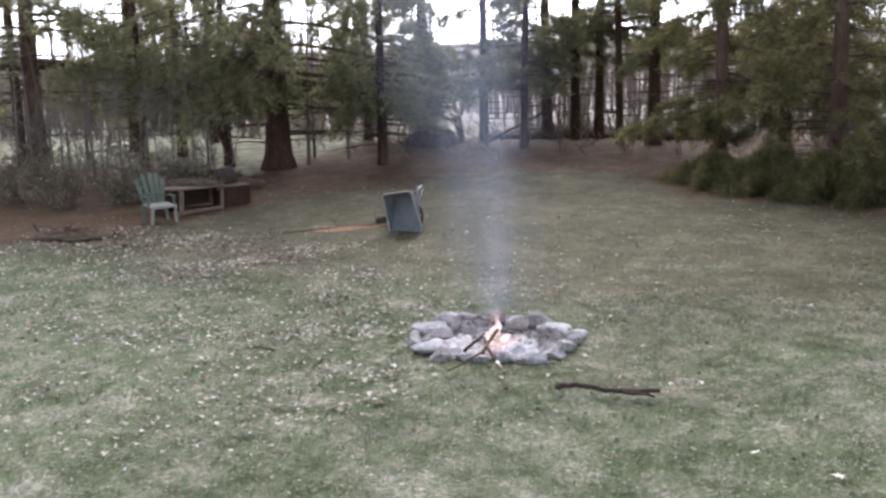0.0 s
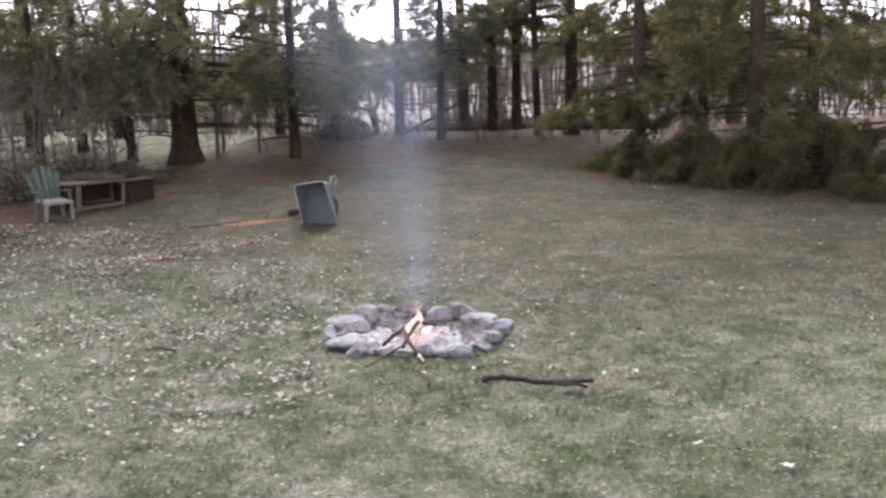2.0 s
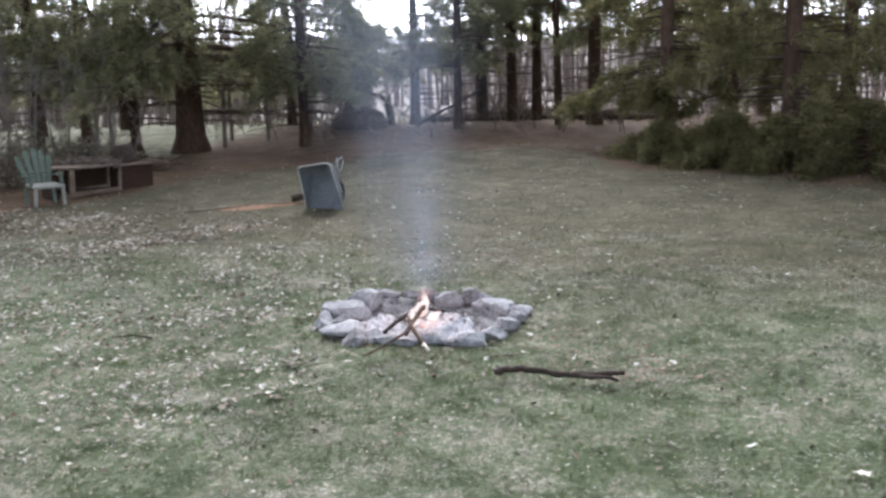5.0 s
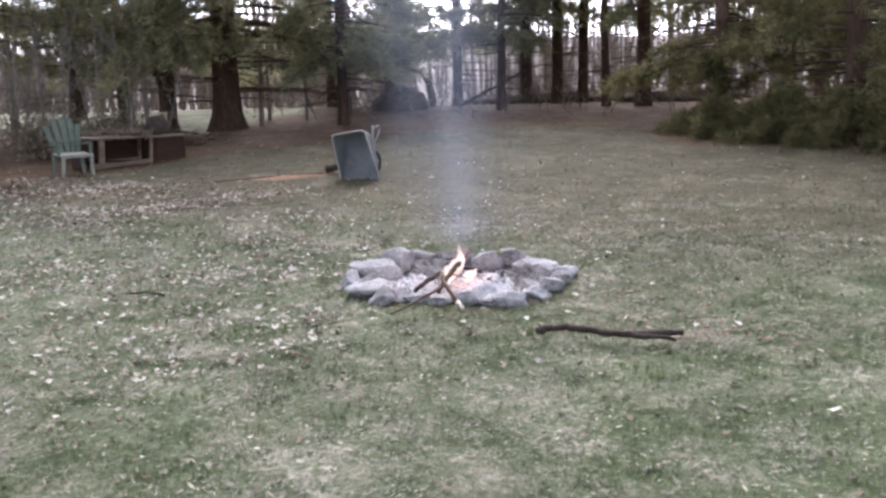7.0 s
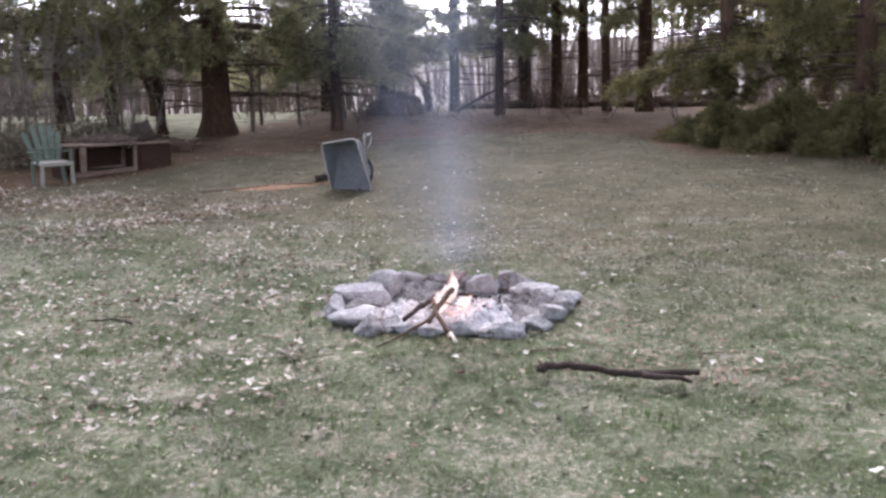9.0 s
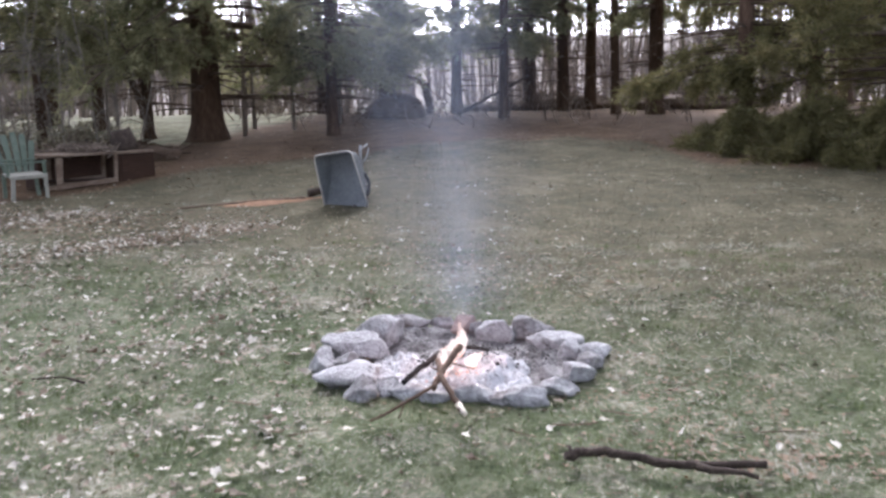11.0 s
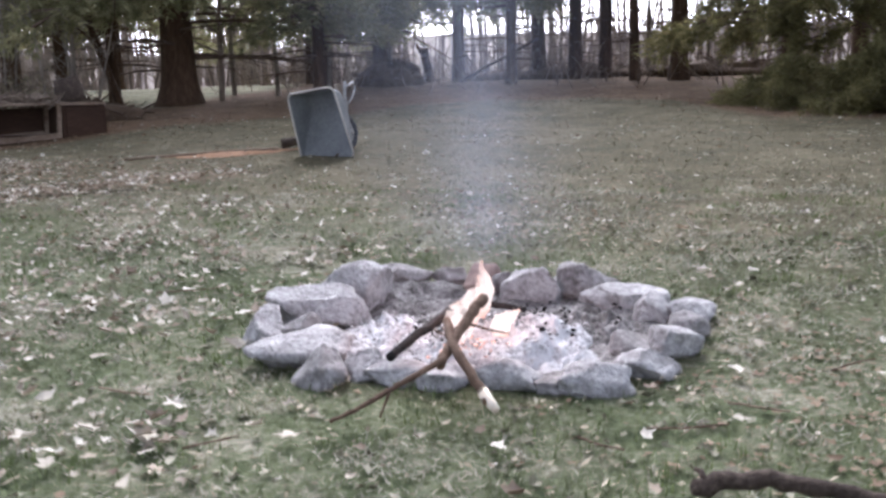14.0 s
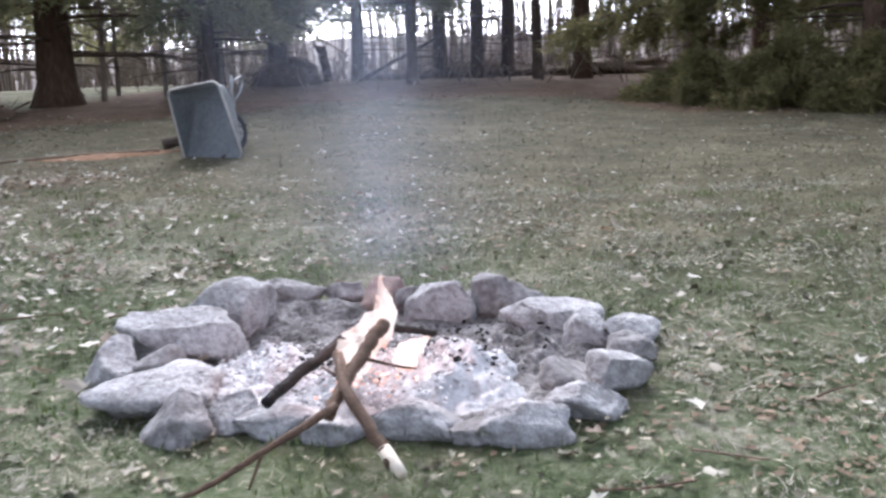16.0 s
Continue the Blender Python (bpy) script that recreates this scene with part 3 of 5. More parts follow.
for x, y, h, r, lo, reach, sd in ((-4.9, 14.2, 11, 0.13, 1.6, 2.4, 31), (-9.3, 14.6, 12, 0.12, 2.0, 3.0, 32), (-11.5, 16.5, 12, 0.15, 2.2, 3.2, 33), (-10.6, 12.4, 11, 0.10, 2.6, 2.6, 35), (-12.2, 20.5, 13, 0.16, 1.6, 3.2, 37), (-15.4, 14.5, 12, 0.16, 1.8, 3.0, 38), (-6.9, 20.5, 13, 0.15, 1.4, 2.8, 39), (-5.7, 17.6, 12, 0.12, 2.0, 2.4, 43)):
    conifer("spruce_tree", x, y, h, r, lo, reach, sd, "dark spruce with thin drooping boughs", boughs=21 if x < -9 else 28, droop=0.34, tufts=16, stubs=30, rise=1.8, wide=0.015)
conifer("pine_tree", -12.9, 11.4, 14, 0.25, 2.8, 3.8, 41, "old pine with thick brown trunk", boughs=40, bark=M_BARK_RED, tufts=22, rise=1.9, wide=0.015)
conifer("pine_tree", -13.8, 18.2, 14, 0.24, 2.4, 3.4, 42, PINE, boughs=30, rise=2.2)
sapling(-7.0, 14.5, 5.5, 0.06, 51, (0.1, 0), M_TWIG, forks=24)
sapling(-9.0, 14.3, 5.2, 0.085, 52, (-1.6, 0.2), M_BARK, "leaning dead sapling with dark bark", forks=20)
for x, y, h, r, sd in ((-13.1, 14, 5, 0.05, 53), (-10.5, 15, 4.5, 0.04, 54), (-7.3, 16, 5, 0.05, 55), (-6.2, 15.6, 4, 0.05, 56), (-4.4, 18.5, 5, 0.05, 57), (-12.2, 10, 4, 0.035, 58), (-11.0, 9.4, 3.6, 0.03, 59), (-10.2, 10.4, 4, 0.03, 60), (-11.8, 12, 5, 0.04, 61), (-9.8, 9.0, 3.2, 0.025, 62), (-13.4, 9.2, 4.2, 0.04, 63), (-8.9, 12.4, 4.5, 0.035, 64), (-5.6, 17.4, 5, 0.045, 65), (-0.6, 21.5, 5, 0.04, 66), (1.6, 21.0, 5, 0.04, 67), (-2.2, 21.4, 5, 0.04, 68), (2.9, 20.0, 5, 0.045, 69), (-12.8, 12.6, 4.6, 0.035, 70)):
    sapling(x, y, h, r, sd, forks=18)
for k in range(26):
    sapling(-14.6 + 0.27 * k + 0.3 * math.sin(5 * k), 8.6 + 1.4 * math.sin(2.3 * k) ** 2 + 0.05 * k, 2.6 + 1.2 * math.sin(1.7 * k) ** 2, 0.018 + 0.008 * math.sin(3 * k) ** 2, 700 + k, (0.5 * math.sin(4 * k), 0.2), label="thin grey leafless shoot in a tangle", forks=20)
for x, y, w, h, sd in ((-10.4, 8.2, 1.8, 1.2, 71), (-11.8, 8.4, 1.8, 1.2, 72), (-9.2, 8.8, 1.6, 1.0, 73), (-8.6, 10.2, 1.6, 0.8, 74), (-12.8, 7.6, 1.8, 1.3, 75)):
    shrub(x, y, w, h, sd, "tangled grey-green brush with fine stems", leaves=500, stems=30)
for x, y, h, reach, sd in ((3.1, 10.8, 0.7, 1.0, 81), (4.1, 10.0, 1.0, 1.2, 82), (5.2, 9.2, 0.9, 1.3, 83), (6.3, 8.5, 1.2, 1.35, 84), (7.6, 7.6, 1.0, 1.5, 85)):
    conifer("young_spruce", x, y, h, 0.04, 0.12, reach, sd, "young spruce with low boughs touching the lawn", boughs=30, rise=1.2, droop=0.12, bark=M_BARK_RED, leaf=M_SPRUCE, tufts=13, stubs=0, needles=8, long=0.17)


def undergrowth():
    """Knee-high dead stems and brush along the foot of the tree row."""
    rng = np.random.default_rng(93)
    heap = Heap()
    for _ in range(420):
        x = rng.uniform(-9, 5.5)
        y = rng.normal(20.4, 0.8) if rng.random() < 0.75 else rng.uniform(15.5, 21)
        one = bare_arrays(rng, rng.uniform(0.25, 1.0), rng.uniform(0.006, 0.014), (rng.normal(0, 0.35), rng.normal(0, 0.2)), 6, 2, 0.5)
        heap.add(np.concatenate(one.v) + (x, y, float(land(x, y)) + 0.1), np.concatenate(one.f))
    tagged(new("undergrowth", heap.mesh("undergrowth", M_TWIG)), "knee-high dead brown stems along the tree row", "undergrowth", kind="stuff")


undergrowth()


def far_woods():
    rng = np.random.default_rng(90)
    heap = Heap()
    for _ in range(500):
        d = rng.uniform(48, 190)
        a = rng.uniform(-0.75, 0.75)
        x, y = d * math.sin(a), d * math.cos(a)
        h = rng.uniform(6, 11)
        v, f = bare_arrays(rng, h, rng.uniform(0.1, 0.2), (rng.normal(0, 0.5), 0), 7, 2, 0.4), None
        vv, ff = np.concatenate(v.v), np.concatenate(v.f)
        heap.add(vv + (x, y, float(land(x, y))), ff)
    tagged(new("far_woods", heap.mesh("far_woods", M_FARTWIG)), "hazy leafless woodland across the valley", "woodland", kind="stuff")


far_woods()


def thicket():
    """Thin leafless growth just past the tree row; open where the sky shows between the trunks."""
    rng = np.random.default_rng(91)
    heap = Heap()
    made = 0
    while made < 520:
        x, y = rng.uniform(-32, 20), rng.uniform(23, 42)
        if x < -8 and y < 27:
            continue
        gap = abs(x + 0.16 * y + 0.1) < 1.6
        if gap and rng.random() < 0.85:
            continue
        h = rng.uniform(3.0, 10.0) * (0.25 if gap else 1)
        one = bare_arrays(rng, h, rng.uniform(0.02, 0.06), (rng.normal(0, 0.9), rng.normal(0, 0.3)), 14, 2, 0.34)
        heap.add(np.concatenate(one.v) + (x, y, float(land(x, y)) - 0.1), np.concatenate(one.f))
        made += 1
    for _ in range(230):
        x, y = rng.uniform(-46, -11), rng.uniform(36, 58)
        one = bare_arrays(rng, rng.uniform(4.0, 9.0), rng.uniform(0.05, 0.11), (rng.normal(0, 0.8), rng.normal(0, 0.3)), 14, 2, 0.36)
        heap.add(np.concatenate(one.v) + (x, y, float(land(x, y)) - 0.1), np.concatenate(one.f))
    tagged(new("thicket", heap.mesh("thicket", M_THICKET)), "thin leafless grey-brown thicket beyond the pines", "thicket", kind="stuff")


thicket()


# ---- fire pit ----
def boulder(name, x, y, w, d, h, rz, seed, mat, label):
    rng = np.random.default_rng(seed)
    bm = bmesh.new()
    bmesh.ops.create_icosphere(bm, subdivisions=4, radius=1.0)
    o = Vector(rng.uniform(-50, 50, 3))
    cuts = [(Vector(unit(rng.normal(0, 1, 3) * (1, 1, 0.9))), rng.uniform(0.46, 0.78)) for _ in range(13)]
    for v in bm.verts:
        p = v.co.copy()
        for n, c in cuts:
            over = p.dot(n) - c
            if over > 0:
                p -= n * over * 0.97
        p *= 1 + 0.16 * noise.noise(v.co * 1.3 + o) + 0.07 * noise.noise(v.co * 4 + o) + 0.04 * noise.noise(v.co * 11 + o)
        v.co = Vector((p.x * w / 1.45, p.y * d / 1.45, p.z * h / 1.3))
    for f in bm.faces:
        f.smooth = True
    me = bpy.data.meshes.new(name)
    bm.to_mesh(me)
    bm.free()
    me.materials.append(mat)
    ob = new(name, me)
    ob.matrix_basis = pose(x, y, float(land(x, y)) + h * 0.24, 0, 0, rz)
    return tagged(ob, label, "stone", "stones of the fire ring")


RING = [
    (-0.80, -0.56, 0.44, 0.26, 0.14, -6, M_STONE), (-0.66, -0.82, 0.19, 0.16, 0.14, 20, M_STONE_DARK), (-0.52, -0.73, 0.17, 0.15, 0.10, -30, M_STONE), (-1.05, -0.32, 0.18, 0.17, 0.15, -25, M_STONE),
    (-0.92, -0.30, 0.14, 0.13, 0.13, 10, M_STONE_DARK), (-0.93, -0.04, 0.34, 0.24, 0.17, 18, M_STONE), (-0.77, 0.22, 0.29, 0.22, 0.20, -20, M_STONE), (-0.66, 0.52, 0.33, 0.22, 0.14, -6, M_STONE_DARK),
    (-0.40, 0.53, 0.14, 0.13, 0.10, 0, M_STONE_DARK), (-0.22, 0.47, 0.18, 0.15, 0.11, 12, M_STONE_RED), (0.04, 0.32, 0.26, 0.20, 0.20, -10, M_STONE), (0.29, 0.34, 0.21, 0.19, 0.18, 25, M_STONE_DARK),
    (0.45, 0.13, 0.27, 0.21, 0.16, 38, M_STONE), (0.56, -0.09, 0.18, 0.16, 0.15, 15, M_STONE), (0.71, -0.12, 0.19, 0.17, 0.13, 70, M_STONE), (0.61, -0.49, 0.21, 0.17, 0.16, 40, M_STONE),
    (0.46, -0.48, 0.16, 0.14, 0.10, 60, M_STONE_DARK), (0.53, -0.71, 0.17, 0.14, 0.10, -20, M_STONE), (0.32, -0.82, 0.26, 0.19, 0.105, 5, M_STONE), (0.03, -0.79, 0.22, 0.17, 0.10, -8, M_STONE),
    (-0.21, -0.80, 0.25, 0.18, 0.08, 6, M_STONE), (-0.40, -0.79, 0.20, 0.16, 0.08, -15, M_STONE), (0.68, -0.30, 0.14, 0.13, 0.10, 0, M_STONE_DARK), (-0.09, 0.43, 0.12, 0.11, 0.10, 30, M_STONE_DARK),
    (0.17, 0.40, 0.12, 0.1, 0.10, 0, M_STONE), (0.18, -0.86, 0.11, 0.1, 0.07, 40, M_STONE_DARK), (0.38, -0.1, 0.11, 0.10, 0.07, 0, M_STONE_DARK), (-0.62, 0.06, 0.12, 0.1, 0.07, 0, M_STONE_DARK),
]
for k, (x, y, w, d, h, rz, mt) in enumerate(RING):
    lab = {"field_stone": "rounded pale grey field stone in the fire ring", "sooty_stone": "rounded sooty grey stone in the fire ring", "reddish_stone": "heat-reddened stone behind the fire"}[mt.name]
    boulder("fire_ring_stone", x, y, w * 1.14, d * 1.2, h, rz, 100 + k, mt, lab)


HEAPS = [("ash", -0.43, 0.05, 0.29, 0.37, 0.10, 3), ("ash", 0.17, -0.01, 0.33, 0.35, 0.135, 11), ("ash", -0.12, -0.08, 0.36, 0.32, 0.085, 17), ("cinder_bank", 0.47, 0.28, 0.26, 0.40, 0.075, 23), ("cinder_bank", -0.34, 0.62, 0.44, 0.26, 0.055, 29)]


def lump(x, y, s):
    return noise.noise(Vector((x * 7 + s, y * 7, 0))) + 0.6 * noise.noise(Vector((x * 19, y * 19, s))) + 0.35 * noise.noise(Vector((x * 45, s, y * 45)))


def bed_height(x, y):
    """Top of soot and ash over the pit's middle."""
    z = float(land(x - 0.12, y - 0.38)) + 0.012 + 0.04 * max(0.0, 1 - (x / 0.8) ** 2 - ((y - 0.21) / 0.66) ** 2)
    for _, cx, cy, rx, ry, h, s in HEAPS:
        q = 1 - ((x - cx) / rx) ** 2 - ((y - cy) / ry) ** 2
        if q > 0:
            z = max(z, float(land(x - 0.12, y - 0.38)) + 0.005 + h * q * (0.8 + 0.4 * lump(x, y, s)) + 0.02)
    return z


def ash_bed():
    """Grey cinder bed with pale ash heaped in front and round the logs."""
    top = thing("ash_bed", pose(-0.12, -0.38, 0), "pale grey ash heaps on dark cinders inside the ring", "ash")
    n = 80
    g = np.linspace(-1, 1, n)
    xx, yy = np.meshgrid(g, g)
    rr = np.hypot(xx, yy)
    for name, cx, cy, rx, ry, hh, s in [("cinder_floor", 0.0, 0.21, 0.8, 0.66, 0.04, 5)] + HEAPS:
        edge = np.array([[1 - 0.16 * abs(noise.noise(Vector((a * 3 + s, b * 3, 1)))) for a, b in zip(r1, r2)] for r1, r2 in zip(xx, yy)])
        px, py = cx + xx * rx, cy + yy * ry
        bumps = np.array([[lump(a, b, s) for a, b in zip(r1, r2)] for r1, r2 in zip(px, py)])
        z = land(px - 0.12, py - 0.38) + 0.012 + hh * (1 - (rr / edge) ** 2) * (0.8 + 0.4 * bumps) + 0.014 * bumps
        z = np.where(rr > edge, land(px - 0.12, py - 0.38) - 0.02, z)
        v = np.stack([px, py, z], -1).reshape(-1, 3)
        i, j = np.meshgrid(np.arange(n - 1), np.arange(n - 1))
        a = (j * n + i).ravel()
        q = np.stack([a, a + 1, a + n + 1, a + n], -1)
        q = q[(rr < 1).ravel()[q].all(1)]
        part(name, fast_mesh(name, v, q, M_SOOT if name.startswith("cinder") else M_ASH, True), None, top)
    rng = np.random.default_rng(8)
    cube = np.array([(sx, sy, sz) for sx in (-1, 1) for sy in (-1, 1) for sz in (-1, 1)], float)
    quads = np.array([(0, 1, 3, 2), (4, 6, 7, 5), (0, 4, 5, 1), (2, 3, 7, 6), (0, 2, 6, 4), (1, 5, 7, 3)])
    for name, count, big, mat, mid, wide in (("ash_rubble", 900, 0.006, M_CHIP, (0, -0.02), None), ("charcoal_grit", 150, 0.008, M_CHAR, (0.16, 0.16), None), ("ember_bed", 40, 0.008, M_EMBER, (-0.03, -0.12), 0.07)):
        heap = Heap()
        for _ in range(count):
            a, r = rng.uniform(0, 6.28), rng.uniform(0, 1) ** 0.6
            x, y = (mid[0] - 0.06 + r * 0.5 * math.cos(a), mid[1] + 0.06 + r * 0.4 * math.sin(a)) if wide is None else (rng.normal(mid[0], wide), rng.normal(mid[1], wide))
            s = rng.uniform(0.3, 1) * big * np.array([rng.uniform(0.8, 1.9), 1, 0.45])
            e = np.array(Euler((rng.normal(0, 0.35), rng.normal(0, 0.35), rng.uniform(0, 6.28))).to_matrix())
            heap.add((cube + rng.normal(0, 0.25, (8, 3))) * s @ e.T + (x, y, bed_height(x, y) + 0.003), quads)
        tagged(part(name, heap.mesh(name, mat), None, top, {"ember_bed": "glowing orange coals", "charcoal_grit": "black charcoal bits"}.get(name, "")), kind="stuff")


ash_bed()


def stick(name, pts, r0, r1, mat, label, seed=0, sides=9, forks=(), category="branch", knob=0.04):
    """A crooked branch through the given bends, with side forks."""
    rng = np.random.default_rng(seed)
    p = np.array(pts, float)
    t = np.linspace(0, 1, len(p))
    u = np.linspace(0, 1, 24)
    q = np.stack([np.interp(u, t, p[:, c]) for c in range(3)], -1)
    for _ in range(2):
        q[1:-1] = (q[:-2] + 2 * q[1:-1] + q[2:]) / 4
    q[1:-1] += rng.normal(0, r0 * 0.16, (22, 3))
    rad = np.linspace(r0, r1, 24) * (1 + rng.normal(0, knob, 24))
    top = thing(name, Matrix.Translation(p[0]), label, category)
    part("stem", fast_mesh("stem", *tube_arrays(q - p[0], rad, sides), mat, True), None, top)
    for a, b, r in forks:
        part("fork", fast_mesh("fork", *tube_arrays(np.linspace(np.array(a), np.array(b), 5) + rng.normal(0, r * 0.3, (5, 3)) - p[0], np.linspace(r, r * 0.5, 5), 7), mat, True), None, top)
    return top


stick("burning_log", [(-0.41, -0.83, 0.085), (-0.34, -0.70, 0.13), (-0.26, -0.57, 0.17), (-0.20, -0.48, 0.20)], 0.017, 0.021, M_CHAR, "charred black log leaning on the coals", 1, 12, category="log")
s2 = stick("burning_log", [(-0.185, -1.07, 0.13), (-0.15, -0.92, 0.195), (-0.105, -0.80, 0.25), (-0.075, -0.70, 0.285)], 0.017, 0.021, M_STICK, "brown barked log burning at its upper end", 2, 12, [((-0.12, -0.86, 0.225), (0.03, -0.84, 0.185), 0.006), ((-0.15, -0.93, 0.19), (-0.24, -0.86, 0.20), 0.005)], category="log")
stick("burning_log", [(-0.28, -0.27, 0.11), (-0.12, -0.24, 0.15), (0.04, -0.2, 0.12)], 0.017, 0.012, M_CHAR, "short charred log lying behind the flames", 3, 12, category="log")
stick("firewood_stick", [(-0.50, -1.33, 0.02), (-0.42, -1.29, 0.05), (-0.34, -1.24, 0.09), (-0.25, -1.18, 0.13), (-0.16, -1.08, 0.165)], 0.006, 0.012, M_STICK, "crooked thin branch resting on the ring stones", 4, 9, [((-0.32, -1.23, 0.10), (-0.35, -1.28, 0.02), 0.005)])
s4 = stick("firewood_stick", [(0.0, -1.205, 0.05), (-0.07, -1.12, 0.12), (-0.15, -1.0, 0.19), (-0.2, -0.8, 0.22)], 0.017, 0.017, M_STICK, "short branch with a pale fresh-cut end", 5, 10)
part("cut_end", fast_mesh("cut_end", *tube_arrays(np.array([(0.022, -0.026, -0.012), (0.005, -0.006, 0.0), (-0.03, 0.036, 0.03)]), [0.013, 0.0165, 0.0185], 10), M_CUT, True), None, s4, "pale bare wood")
stick("fallen_branch", [(0.59, -1.71, 0.012), (0.73, -1.68, 0.03), (0.90, -1.71, 0.026), (1.10, -1.79, 0.01), (1.30, -1.77, 0.015), (1.55, -1.78, 0.03)], 0.027, 0.019, M_DEADWOOD, "dark weathered branch lying on the lawn", 6, 10, knob=0.11, forks= [((1.22, -1.80, 0.02), (1.50, -1.90, 0.02), 0.022), ((0.64, -1.70, 0.025), (0.60, -1.66, 0.045), 0.012)])


def flames():
    top = thing("campfire_flames", pose(-0.12, -0.5, 0.0), "bright orange and yellow flames", "fire")
    rng = np.random.default_rng(5)
    for x, y, z, h, r in ((-0.05, -0.02, 0.13, 0.20, 0.056), (0.0, -0.03, 0.17, 0.225, 0.036), (-0.10, -0.06, 0.12, 0.13, 0.045), (0.085, -0.06, 0.11, 0.10, 0.044), (-0.06, -0.2, 0.11, 0.085, 0.034)):
        t = np.linspace(0, 1, 14)
        p = np.stack([x + 0.03 * np.sin(5 * t + x * 40) * t + 0.05 * t, y + 0.02 * np.sin(6 * t + y * 30) * t, z + h * t], -1)
        rad = r * np.sin(np.pi * (0.12 + 0.88 * t) ** 0.7) * (1 - 0.45 * t) + 0.002
        v, f = tube_arrays(p, rad, 12)
        v += rng.normal(0, 0.003, v.shape)
        part("flame_tongue", fast_mesh("flame_tongue", v, f, M_FLAME, True), None, top)


flames()


def smoke():
    top = thing("smoke_plume", pose(-0.1, -0.35, 0.0), "thin bluish wood smoke drifting up from the fire", "smoke")
    t = np.linspace(0, 1, 70)
    h = 0.3 + 7.5 * t**1.3
    for k, (q, ox) in enumerate(((1.0, 0.0), (0.72, -0.12), (0.46, 0.14))):
        p = np.stack([-0.10 * h + ox * 0.45 * h**0.7 + (0.2 * np.sin(1.3 * h + 2 * k) + 0.07 * np.sin(3.1 * h + k)) * (0.15 + t), 0.12 * h, h], -1)
        rad = q * (0.28 + 0.46 * h**0.75)
        v, f = tube_arrays(p, rad, 40, False)
        me = fast_mesh("smoke_shell", v, f, M_SMOKE, True)
        off = (v[:, 0] - np.repeat(p[:, 0], 40)) / np.repeat(rad, 40)
        fade = np.exp(-((off / 0.5) ** 2)) - 0.018
        fade *= np.repeat(step(0, 0.06, t) * (1 - step(0.85, 1, t)), 40)
        at = me.attributes.new("thick", "FLOAT", "POINT")
        at.data.foreach_set("value", np.clip(fade, 0, 1).astype(np.float32))
        part("smoke_shell", me, None, top)


smoke()


